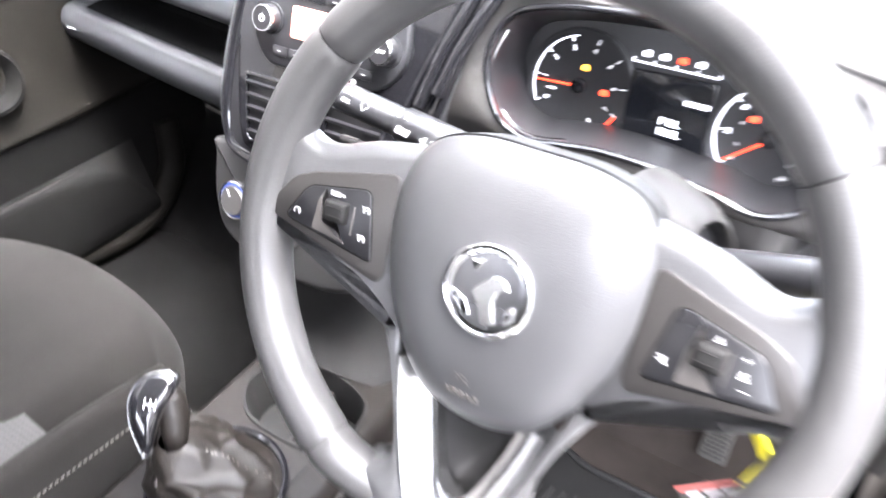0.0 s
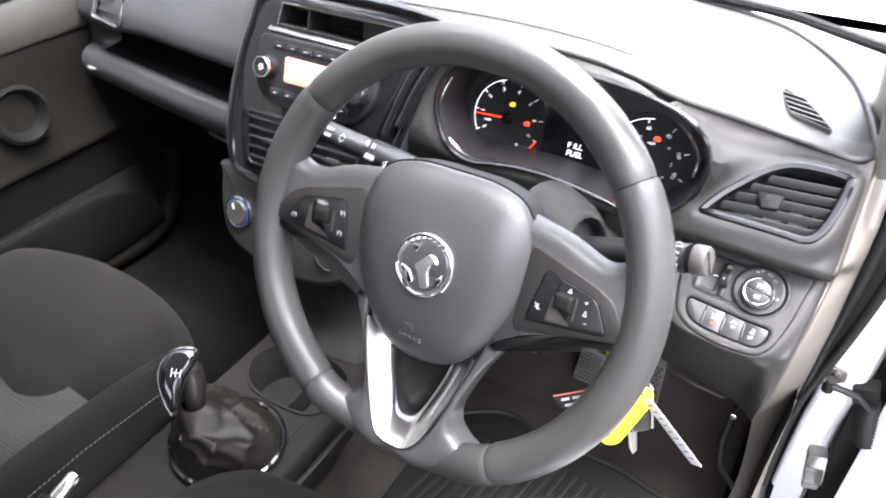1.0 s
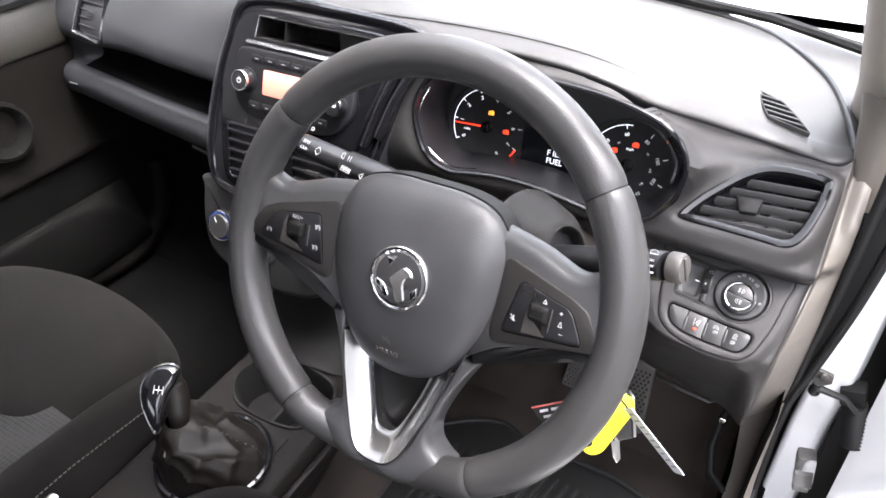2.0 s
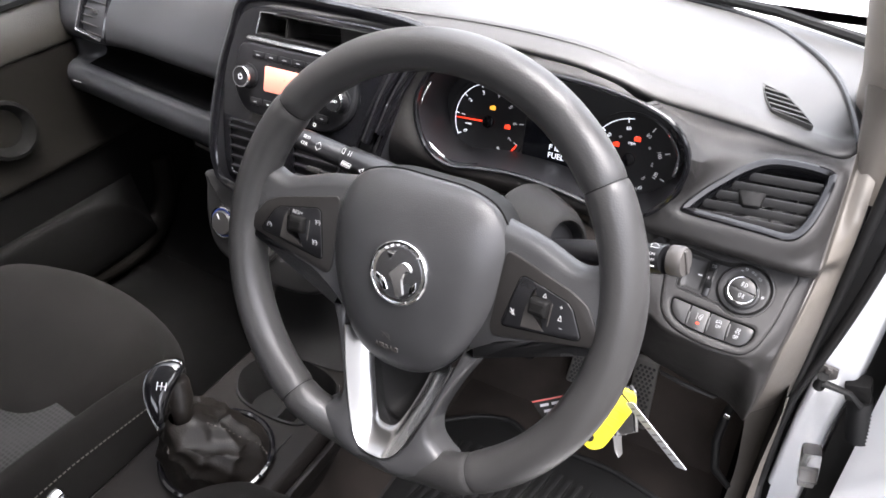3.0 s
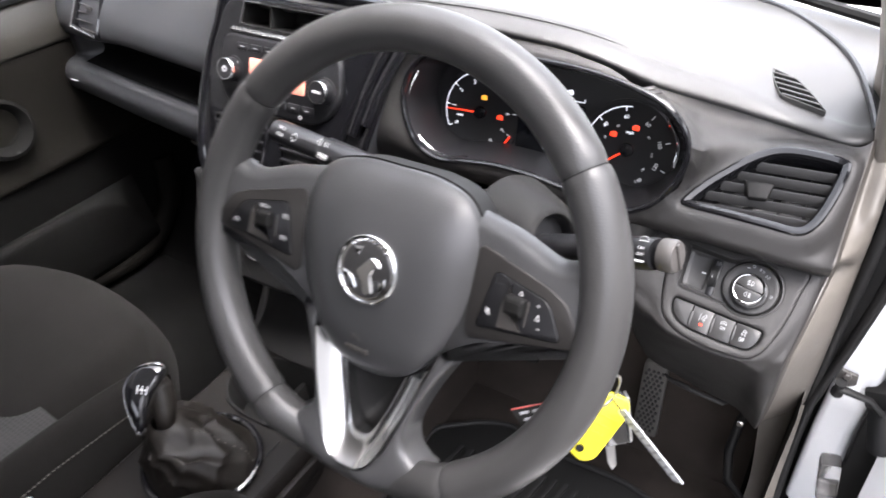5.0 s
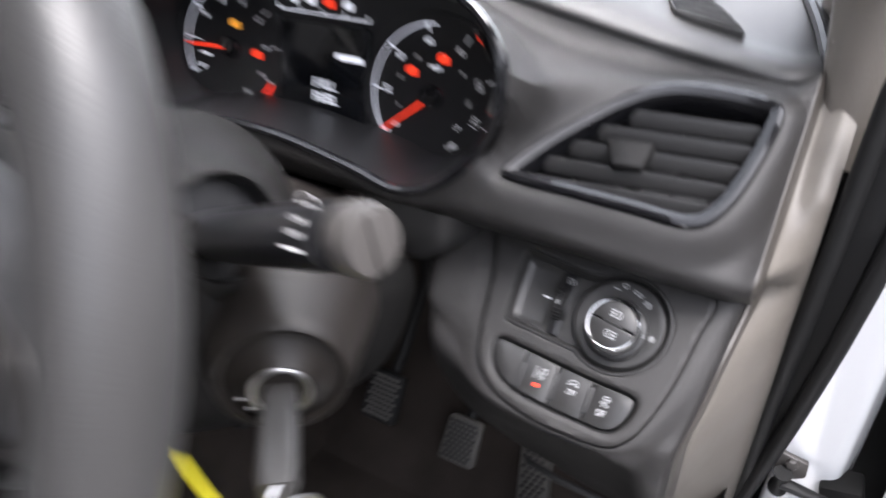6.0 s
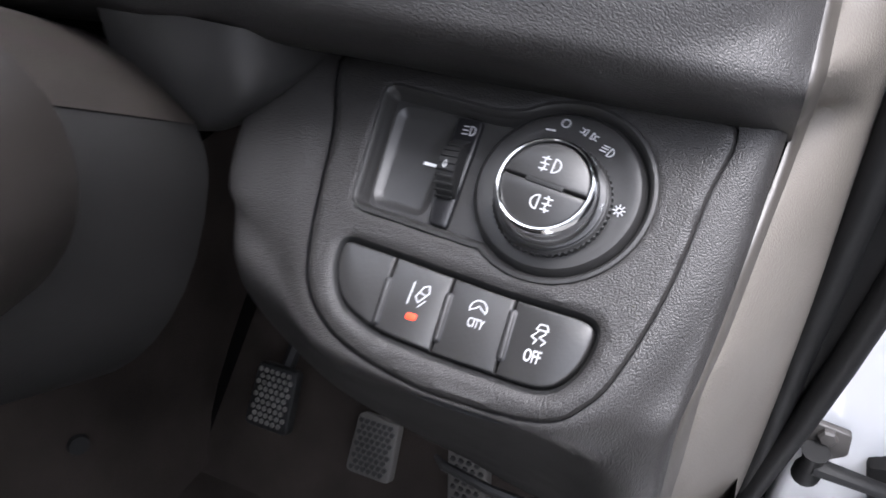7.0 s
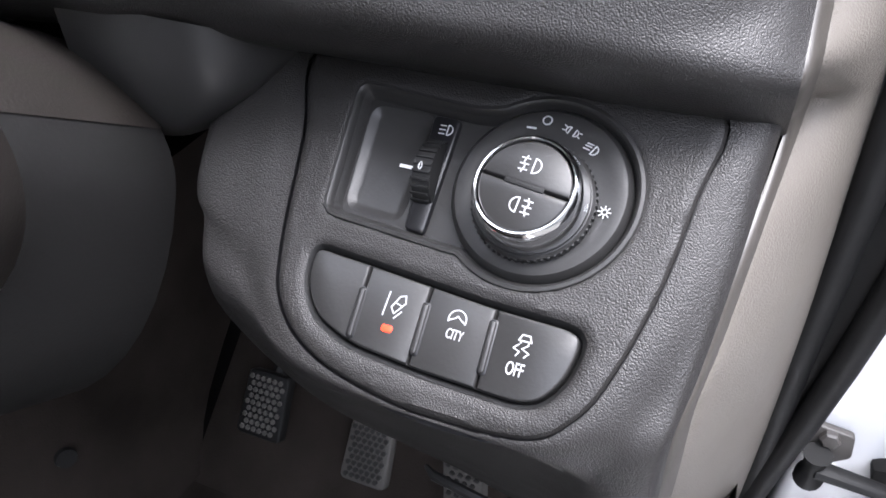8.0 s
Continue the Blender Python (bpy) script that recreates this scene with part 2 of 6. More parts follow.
def tube(path, radius, k=10, bm=None, flat=1.0, cap=True, up=(0, 0, 1)):
    """A bar along a line; radius is a number or one for each point."""
    bm = bm or bmesh.new()
    p = [Vector(q) for q in path]
    rs = radius if isinstance(radius, (list, tuple)) else [radius] * len(p)
    rows, side = [], None
    for i, q in enumerate(p):
        t = (p[min(i + 1, len(p) - 1)] - p[max(i - 1, 0)]).normalized()
        if side is None:
            side = t.cross(Vector(up))
            side = side if side.length > 1e-3 else t.cross(Vector((1, 0, 0)))
        side = (side - t * side.dot(t)).normalized()
        w = t.cross(side)
        rows.append([bm.verts.new(q + side * rs[i] * math.cos(math.tau * j / k) + w * rs[i] * flat * math.sin(math.tau * j / k)) for j in range(k)])
    for a, b in zip(rows, rows[1:]):
        for j in range(k):
            bm.faces.new((a[j], a[(j + 1) % k], b[(j + 1) % k], b[j]))
    if cap:
        bm.faces.new(rows[0][::-1])
        bm.faces.new(rows[-1])
    return bm


def sheet(rows, bm=None, thick=0.0):
    """A skin over rows of points; thick lays a second skin behind it and closes the edges."""
    bm = bm or bmesh.new()
    vs = [[bm.verts.new(Vector(p)) for p in row] for row in rows]
    faces = []
    for a, b in zip(vs, vs[1:]):
        for i in range(len(a) - 1):
            faces.append(bm.faces.new((a[i], a[i + 1], b[i + 1], b[i])))
    if thick:
        bmesh.ops.recalc_face_normals(bm, faces=bm.faces)
        bmesh.ops.solidify(bm, geom=faces, thickness=thick)
    return bm


def loft(sections, steps=5, across=5, thick=0.0):
    """A smooth skin through cross-sections of equal count."""
    fine = [spline(s, steps, closed=False) for s in sections]
    cols = [spline([f[i] for f in fine], across, closed=False) for i in range(len(fine[0]))]
    return sheet([[c[j] for c in cols] for j in range(len(cols[0]))], thick=thick)


def box(m, x, y, z, bevel=0.002, bm=None):
    """A bevelled block between the ranges x, y, z of the frame m."""
    bm = bm or bmesh.new()
    geo = bmesh.ops.create_cube(bm, size=1.0, matrix=m @ Matrix.LocRotScale(((x[0] + x[1]) / 2, (y[0] + y[1]) / 2, (z[0] + z[1]) / 2), None, (x[1] - x[0], y[1] - y[0], z[1] - z[0])))
    if bevel:
        edges = list({e for v in geo["verts"] for e in v.link_edges})
        bmesh.ops.bevel(bm, geom=edges, offset=bevel, segments=2, profile=0.6, affect="EDGES")
    return bm


def words(name, text, m, size, material, parent, label="", depth=0.0002, spacing=1.0, align="CENTER", narrow=1.0):
    """Raised lettering in the built-in font."""
    cu = bpy.data.curves.new(name, "FONT")
    cu.body, cu.size, cu.extrude, cu.align_x, cu.align_y, cu.space_character = text, size, depth, align, "CENTER", spacing
    cu.resolution_u = 3
    tmp = bpy.data.objects.new(name, cu)
    me = bpy.data.meshes.new_from_object(tmp)
    bpy.data.objects.remove(tmp)
    bpy.data.curves.remove(cu)
    me.transform(m @ Matrix.Diagonal((narrow, 1, 1, 1)))
    me.materials.clear()
    me.materials.append(material)
    ob = new(name, me)
    ob.parent = parent
    if label:
        ob["label"] = label
    return ob


def mark(name, strokes, m, parent, material, w=0.0007, h=0.0003, label="", size=1.0):
    """A small printed symbol of strokes, each a line of points in the frame m."""
    bm = bmesh.new()
    for line in strokes:
        for a, b in zip(line, line[1:]):
            a, b = Vector(a) * size, Vector(b) * size
            d = (b - a)
            if d.length < 1e-7:
                continue
            d.normalize()
            s = Vector((-d.y, d.x)) * w / 2
            a, b = a - d * w * 0.3, b + d * w * 0.3
            stack(m, [([a - s, b - s, b + s, a + s], 0.0), ([a - s, b - s, b + s, a + s], h)], bm, base=True)
    return part(name, bm, material, parent, label, smooth=False)


def arc(r, a0, a1, c=(0, 0), k=12):
    return [(c[0] + r * math.cos(radians(a0 + (a1 - a0) * i / (k - 1))), c[1] + r * math.sin(radians(a0 + (a1 - a0) * i / (k - 1)))) for i in range(k)]


def shift(m, u, v, n=0.0, turn=0.0):
    return m @ Matrix.Translation((u, v, n)) @ Matrix.Rotation(radians(turn), 4, "Z")


CENTRE = -0.32
WHEEL = plane((0, 0, 0.9), (0, -math.cos(radians(25)), math.sin(radians(25))))
PANEL = plane((0.2149, 0.2303, 0.7516), (-0.0083, -0.6639, 0.7478))
VENT = plane((0.2090 + 0.0009, 0.3061 - 0.0078, 0.8470 + 0.0125), (0.064, -0.527, 0.8475))
DIALS = plane((0, 0.313, 0.855), (0, -0.966, 0.26))
RADIO = plane((-0.315, 0.257, 0.892), (0, -0.94, 0.34))


# ---- car shell and ground ----
ground = part("ground", sheet([[(x, y, 0) for x in (-400, -8, -2, 2, 8, 400)] for y in (-400, -8, -2, 2, 8, 400)]), TARMAC)
tagged(ground, "dry grey tarmac of the yard under the car", "ground", kind="structure")

I4 = Matrix()
# unseen walls, added to shape the light that enters the car
shade_wall_west = part("shade_wall_west", box(I4, (-2.5, -2.3), (-6.0, 4.0), (0.0, 3.6), 0.01), SHADEWALL)
tagged(shade_wall_west, "added unseen dark wall that cuts light from the passenger side", "wall", kind="structure")
# pale so that chrome and silver trim mirror something bright
bounce_wall_east = part("bounce_wall_east", box(I4, (3.0, 3.2), (-6.0, 6.0), (0.0, 2.4), 0.01), BOUNCEWALL)
tagged(bounce_wall_east, "added unseen pale wall that hides low sky and reflects in the chrome", "wall", kind="structure")
shade_wall_south = part("shade_wall_south", box(I4, (-2.3, 6.0), (-4.4, -4.2), (0.0, 1.8), 0.01), SHADEWALL)
tagged(shade_wall_south, "added unseen dark wall that cuts light from behind the car", "wall", kind="structure")
floor = part("floor", sheet([[(x, y, 0.30 + max(0, y - 0.42) * 0.9) for x in (-1.0, -0.6, -0.2, 0.1, 0.33)] for y in (-1.6, -0.6, 0.0, 0.2, 0.42, 0.6, 0.8)], thick=0.01), CARPET_SHADED)
tagged(floor, "carpeted floor pan of the car, darkened to look shaded", "floor", kind="structure")
# driver's side laid in the lighter tone, as if daylight fell on it
part("driver_carpet", sheet([[(x, y, 0.305 + max(0, y - 0.42) * 0.9) for x in (-0.17, -0.05, 0.08, 0.20, 0.27)] for y in (-0.2, 0.1, 0.3, 0.42, 0.52, 0.62, 0.70)]), CARPET_LIT, floor, "footwell carpet in a grey lightened to look lit")
bulkhead = part("bulkhead", box(I4, (-1.0, 0.36), (0.72, 0.76), (0.2, 0.9), 0), CARPET_SHADED)
tagged(bulkhead, "dark carpeted bulkhead behind the dashboard", "wall", kind="structure")

shell = thing("car_body", "white painted car body with an open driver's doorway", "car body", kind="structure")
part("roof", box(I4, (-0.86, 0.18), (-1.78, 0.03), (1.44, 1.49), 0.02), ROOF, shell, "pale cloth headlining")
part("left_side", box(I4, (-1.10, -1.02), (-1.8, 0.9), (0.15, 0.88), 0.01), PAINT, shell)
part("roof_rail", box(I4, (-1.0, -0.90), (-1.7, 0.05), (1.36, 1.46), 0.02), ROOF, shell)
part("middle_pillar", box(I4, (-1.02, -0.95), (-0.62, -0.48), (0.86, 1.42), 0.02), TRIM, shell)
part("rear_quarter", box(I4, (-1.05, -0.98), (-1.8, -1.2), (0.86, 1.45), 0.02), TRIM, shell)
part("rear_door", box(I4, (0.33, 0.42), (-1.7, -0.62), (0.2, 0.92), 0.02), PAINT, shell)
part("near_pillar", tube([(0.335, -0.66, 0.84), (0.30, -0.67, 1.05), (0.25, -0.68, 1.25), (0.18, -0.69, 1.44)], [0.06, 0.055, 0.05, 0.05], 12, flat=0.6), TRIM, shell)
part("near_rail", box(I4, (0.14, 0.24), (-1.7, 0.03), (1.39, 1.47), 0.02), ROOF, shell)
part("near_quarter", box(I4, (0.20, 0.38), (-1.8, -1.25), (0.86, 1.45), 0.02), TRIM, shell)
part("tailgate", box(I4, (-1.0, 0.36), (-1.85, -1.75), (0.98, 1.15), 0.02), ROOF, shell)
part("rear_wall", box(I4, (-1.05, 0.38), (-1.85, -1.75), (0.2, 1.0), 0.01), DARK, shell)
part("front_post", stack(Matrix(((1, 0, 0, 0), (0, 1, 0, 0), (0, 0, 1, 0), (0, 0, 0, 1))), [(rounded([(0.324, y), (0.366, y + 0.002), (0.378, y + 0.035), (0.38, 0.62), (0.324, 0.62)], 0.008), z) for z, y in ((0.18, 0.438), (0.40, 0.435), (0.48, 0.425), (0.54, 0.402), (0.58, 0.388), (0.62, 0.385), (0.76, 0.385), (0.905, 0.385))]), PAINT, shell)
part("sill", box(I4, (0.325, 0.42), (-1.6, 0.40), (0.2, 0.31), 0.02), PAINT, shell)
part("wing", box(I4, (0.40, 0.47), (0.47, 1.5), (0.25, 0.90), 0.03), PAINT, shell)
part("bonnet", loft([[(-1.05, y, z - 0.05), (-0.9, y, z), (CENTRE, y, z + 0.03), (0.25, y, z), (0.44, y, z - 0.05)] for y, z in ((0.80, 0.895), (0.95, 0.915), (1.2, 0.915), (1.7, 0.80))], thick=0.01), PAINT, shell)
part("scuttle", box(I4, (-1.0, 0.36), (0.70, 0.90), (0.86, 0.90), 0.01), PAINT, shell, "white painted scuttle panel")
# pillar between the windscreen and the doorway, sloping up and back
part("pillar", tube([(0.312, 0.53, 0.86), (0.300, 0.42, 0.96), (0.27, 0.25, 1.15), (0.22, 0.02, 1.40), (0.2, -0.1, 1.46)], [0.04, 0.034, 0.034, 0.036, 0.04], 14), TRIM, shell, "taupe plastic pillar trim")
part("pillar_foot", tube([(0.303, 0.366, 0.845), (0.305, 0.382, 0.88), (0.305, 0.40, 0.92), (0.302, 0.405, 0.955)], [0.012, 0.020, 0.026, 0.030], 12), STRIP, shell, "taupe plastic pillar trim")
part("far_pillar", tube([(-0.96, 0.52, 0.86), (-0.94, 0.38, 0.98), (-0.9, 0.25, 1.15), (-0.85, 0.02, 1.40)], 0.04, 12), TRIM, shell)
screen = part("windscreen", loft([[(-0.97, 0.66, 0.915), (CENTRE, 0.76, 0.925), (0.30, 0.62, 0.915)], [(-0.86, 0.05, 1.42), (CENTRE, 0.13, 1.44), (0.22, 0.05, 1.42)]], thick=0.004), GLASS)
screen.visible_shadow = False
tagged(screen, "clear raked windscreen above the dashboard", "windscreen", kind="structure")


# ---- dashboard ----
dash = thing("dashboard", "black grained plastic dashboard with pale glare on top", "dashboard")
CLUSTER = spline(mm([(-152, 25), (-138, 62), (-105, 77), (-40, 84), (33, 84), (90, 76), (128, 62), (148, 36), (146, 4), (126, -26), (95, -40), (60, -34), (10, -27), (-35, -26), (-70, -30), (-104, -34), (-135, -18)]), 5)
VENTO = spline(mm([(-63, -24), (-50, -3), (-34, 15), (-13, 35), (9, 47), (35, 49), (63, 45), (69, 35), (62, 2), (52, -24), (38, -36), (10, -34), (-25, -31), (-52, -29)]), 4)


def inside(p, poly):
    hit, k = False, len(poly)
    for i in range(k):
        a, b = poly[i - 1], poly[i]
        if (a[1] > p[1]) != (b[1] > p[1]) and p[0] < (b[0] - a[0]) * (p[1] - a[1]) / (b[1] - a[1]) + a[0]:
            hit = not hit
    return hit


def span(poly, v):
    """The first and last crossing of an outline with a level line."""
    xs = []
    for i in range(len(poly)):
        a, b = poly[i - 1], poly[i]
        if (a[1] > v) != (b[1] > v):
            xs.append(a[0] + (b[0] - a[0]) * (v - a[1]) / (b[1] - a[1]))
    return (min(xs), max(xs)) if xs else None


SECTIONS = [
    (-0.26, [(0.289, 0.964), (0.287, 0.955), (0.286, 0.94), (0.284, 0.92), (0.278, 0.89), (0.268, 0.86), (0.256, 0.835), (0.268, 0.81), (0.30, 0.80)]),
    (-0.19, [(0.293, 0.965), (0.286, 0.955), (0.276, 0.946), (0.270, 0.92), (0.265, 0.89), (0.256, 0.86), (0.256, 0.835), (0.268, 0.81), (0.30, 0.80)]),
    (-0.10, [(0.296, 0.966), (0.288, 0.955), (0.276, 0.950), (0.268, 0.92), (0.260, 0.88), (0.254, 0.845), (0.256, 0.825), (0.268, 0.81), (0.30, 0.80)]),
    (0.00, [(0.299, 0.960), (0.290, 0.953), (0.277, 0.951), (0.268, 0.92), (0.260, 0.88), (0.254, 0.845), (0.256, 0.825), (0.268, 0.81), (0.30, 0.80)]),
    (0.06, [(0.301, 0.951), (0.292, 0.947), (0.279, 0.948), (0.268, 0.92), (0.260, 0.88), (0.253, 0.845), (0.2545, 0.827), (0.266, 0.812), (0.292, 0.803)]),
    (0.10, [(0.317, 0.932), (0.307, 0.930), (0.290, 0.938), (0.271, 0.913), (0.260, 0.87), (0.255, 0.842), (0.2545, 0.827), (0.266, 0.813), (0.288, 0.803)]),
    (0.15, [(0.349, 0.910), (0.340, 0.900), (0.314, 0.897), (0.284, 0.887), (0.268, 0.865), (0.262, 0.843), (0.2565, 0.826), (0.266, 0.812), (0.287, 0.802)]),
    (0.20, [(0.371, 0.893), (0.362, 0.886), (0.335, 0.8825), (0.305, 0.866), (0.280, 0.849), (0.2650, 0.834), (0.2585, 0.823), (0.266, 0.812), (0.286, 0.799)]),
    (0.24, [(0.369, 0.889), (0.360, 0.884), (0.337, 0.880), (0.308, 0.865), (0.284, 0.848), (0.2685, 0.833), (0.2610, 0.821), (0.268, 0.809), (0.286, 0.797)]),
    (0.272, [(0.366, 0.886), (0.356, 0.883), (0.338, 0.876), (0.318, 0.862), (0.298, 0.846), (0.2795, 0.827), (0.2695, 0.815), (0.276, 0.804), (0.290, 0.793)]),
    (0.2845, [(0.372, 0.891), (0.358, 0.88), (0.336, 0.862), (0.316, 0.846), (0.302, 0.833), (0.2880, 0.8200), (0.2780, 0.8112), (0.2860, 0.801), (0.2985, 0.7895)]),
]
bm = loft([[(x, y, z) for y, z in prof] for x, prof in SECTIONS], 9, 12)
inv_d, inv_v = DIALS.inverted(), VENT.inverted()
gone = []
for f in bm.faces:
    c = f.calc_center_median()
    a, b = inv_d @ c, inv_v @ c
    if (inside(a, inset(CLUSTER, -0.001)) and a.z > 0.03) or (inside(b, inset(VENTO, 0.004)) and abs(b.z) < 0.03):
        gone.append(f)
bmesh.ops.delete(bm, geom=gone, context="FACES")


def nearest(p, poly):
    best, at = 9.0, None
    for i in range(len(poly)):
        a, b = Vector(poly[i - 1][:2]), Vector(poly[i][:2])
        t = max(0.0, min(1.0, (p - a).dot(b - a) / max((b - a).length_squared, 1e-12)))
        q = a.lerp(b, t)
        if (q - p).length < best:
            best, at = (q - p).length, q
    return best, at


# ease the skin into the two openings and close it tightly round them
rim = {v for e in bm.edges if len(e.link_faces) == 1 for v in e.verts}
for frame_m, inv, line, depth, reach in ((DIALS, inv_d, inset(CLUSTER, -0.001), 0.052, 0.016), (VENT, inv_v, inset(VENTO, 0.003), 0.0005, 0.02)):
    for v in bm.verts:
        a = inv @ v.co
        if abs(a.z - depth) > 0.035:
            continue
        d, q = nearest(Vector((a.x, a.y)), line)
        if v in rim and d < 0.009:
            v.co = frame_m @ Vector((q.x, q.y, depth))
        elif d < reach:
            k = d / reach
            v.co = frame_m @ Vector((a.x, a.y, depth + (a.z - depth) * k * k * (3 - 2 * k)))
part("fascia", bm, GRAIN, dash)

# soft top from the crease to the foot of the windscreen
TOP = [(-1.0, 0.47, 0.895, 0.64), (-0.8, 0.45, 0.925, 0.70), (-0.55, 0.405, 0.945, 0.73), (-0.45, 0.345, 0.958, 0.74), (-0.38, 0.292, 0.966, 0.74), (-0.26, 0.290, 0.970, 0.74), (-0.10, 0.297, 0.972, 0.73), (0.0, 0.300, 0.967, 0.72), (0.06, 0.302, 0.957, 0.70), (0.10, 0.318, 0.938, 0.69), (0.15, 0.350, 0.9165, 0.67), (0.20, 0.372, 0.899, 0.65), (0.24, 0.370, 0.894, 0.63), (0.272, 0.372, 0.890, 0.61), (0.292, 0.395, 0.890, 0.60)]
def crest(x):
    """How far the rounded ridge stands up along the front of the soft top."""
    return float(np.interp(x, (-0.8, -0.4, 0.08, 0.15, 0.20, 0.24, 0.275), (0.2, 0.8, 1.0, 0.85, 0.6, 0.25, 0.0)))


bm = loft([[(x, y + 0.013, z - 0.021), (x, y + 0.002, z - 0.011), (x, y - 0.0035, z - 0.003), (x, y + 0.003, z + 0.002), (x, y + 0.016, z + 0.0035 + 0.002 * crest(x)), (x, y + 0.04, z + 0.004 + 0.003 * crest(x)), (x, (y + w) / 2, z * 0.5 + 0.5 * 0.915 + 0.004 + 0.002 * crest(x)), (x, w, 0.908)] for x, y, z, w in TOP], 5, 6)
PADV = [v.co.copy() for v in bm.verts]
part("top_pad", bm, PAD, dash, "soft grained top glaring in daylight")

# knee panel under the lip, open for the switch panel
OUT = spline(mm([(-71.5, 77), (-66, 48), (-60, 12), (-53, -5), (-37, -16), (-10, -21.5), (14, -21.5), (27, -19.5), (34, -14), (40, -4), (47, 20), (51, 48), (52.5, 72), (20, 75), (-30, 76.5)]), 5)
def knee_row(x, back, up, bulge, low, right):
    """One upright section of the knee panel: slope, rounded turn and receding underside."""
    out = [(x + right * k, y + back, z) for y, z, k in ((0.292, 0.808, 0), (0.287, 0.8025, 0.03), (0.250, 0.7695, 0.25))]
    y0, z0 = 0.209 + up * 1.1, 0.727 + up
    roll = min(1.0, max(0.0, bulge * 80))
    out += [(x + right * 0.45, y0 + 0.0048 + 0.008 * roll + back, z0 + 0.0066 + 0.0066 * roll), (x + right * 0.6, y0 + 0.003 * roll + back, z0 - 0.001 * roll)]
    for t, b in ((0.13, 0.55), (0.45, 1.0), (0.8, 0.5), (1.0, 0.0)):
        out.append((x + right * (0.6 + 0.4 * t), y0 + (0.32 - y0) * t - bulge * b * 0.6 + back * (1 - t), z0 + (low - z0) * t - bulge * b * 0.6))
    return out + [(x + right, 0.335 + back, low)]


rows = [knee_row(*a) for a in ((0.102, 0.010, 0.020, 0.010, 0.60, 0.030), (0.110, 0.002, 0.019, 0.011, 0.595, 0.028), (0.133, 0.0, 0.015, 0.009, 0.588, 0.020), (0.162, 0.0, 0.0085, 0.003, 0.584, 0.010), (0.20, 0.0, 0.0078, 0.001, 0.575, 0.0), (0.24, 0.0, 0.0085, 0.006, 0.567, -0.002), (0.266, 0.001, 0.0075, 0.014, 0.555, -0.012), (0.278, 0.004, 0.0065, 0.016, 0.547, -0.016), (0.2825, 0.008, 0.006, 0.016, 0.545, -0.018), (0.2848, 0.0150, 0.006, 0.016, 0.545, -0.020))]
bm = loft(rows, 14, 14)
inv_p = PANEL.inverted()
hole = inset(OUT, -0.0012)
bmesh.ops.delete(bm, geom=[f for f in bm.faces if inside(inv_p @ f.calc_center_median(), hole) and abs((inv_p @ f.calc_center_median()).z) < 0.015], context="FACES")
rim = {v for e in bm.edges if len(e.link_faces) == 1 for v in e.verts}
for v in bm.verts:
    a = inv_p @ v.co
    d, q = nearest(Vector((a.x, a.y)), hole)
    if abs(a.z) < 0.012 and v in rim and d < 0.0045:
        v.co = PANEL @ Vector((q.x, q.y, 0.0004))
    elif abs(a.z) < 0.02 and d < 0.012:
        k = d / 0.012
        v.co = PANEL @ Vector((a.x, a.y, 0.0004 + (a.z - 0.0004) * k * k * (3 - 2 * k)))
part("knee_panel", bm, GRAIN, dash)

seam = []
for x, y in ((-0.30, 0.695), (-0.05, 0.695), (0.042, 0.684), (0.102, 0.668), (0.159, 0.637), (0.214, 0.567), (0.247, 0.507), (0.270, 0.445), (0.285, 0.392)):
    near = sorted(PADV, key=lambda q: (q.x - x) ** 2 + (q.y - y) ** 2)[:4]
    seam.append((x, y, max(q.z for q in near) + 0.0006))
part("top_seam", tube(spline(seam, 6, False), 0.0036, 8), FASCIA, dash, "grey seam curving over the soft top")
# end face beside the doorway: a dark band along the edge, then a pale grained strip out to the seal
def seal_y(z):
    return float(np.interp(z, (0.45, 0.55, 0.62, 0.70, 0.76, 0.82, 0.90), (0.425, 0.395, 0.366, 0.342, 0.331, 0.328, 0.338)))


def inner_x(z):
    return 0.309 + max(0.0, z - 0.68) * 0.035


def outer_x(z):
    """The outer lip of the seal flares out further up the post."""
    return 0.3115 + max(0.0, z - 0.55) * 0.095


EDGE = [(0.2845, y, z) for y, z in ((0.372, 0.891), (0.336, 0.862), (0.316, 0.846), (0.302, 0.833), (0.2880, 0.8200), (0.2780, 0.8112), (0.2860, 0.801), (0.2975, 0.790))] + [tuple(p) for p in rows[-1][2:]]
part("end_cap", loft([[(x - 0.0006, y, z), (x + 0.0014, y + 0.003, z + 0.001), (x + 0.0042, y + 0.014, z + 0.002)] for x, y, z in EDGE], 3, 4), ENDBAND, dash, "dark smooth band along the end of the dashboard")
part("end_strip", loft([[(x + 0.0038, y + 0.0135, z + 0.002), (x + 0.0060, y + 0.017, z + 0.002), (0.300, y * 0.3 + max(y + 0.01, seal_y(z)) * 0.7, z), (0.3075, max(y + 0.012, seal_y(z)), z)] for x, y, z in EDGE], 4, 4), STRIP, dash, "pale grained end strip beside the doorway")
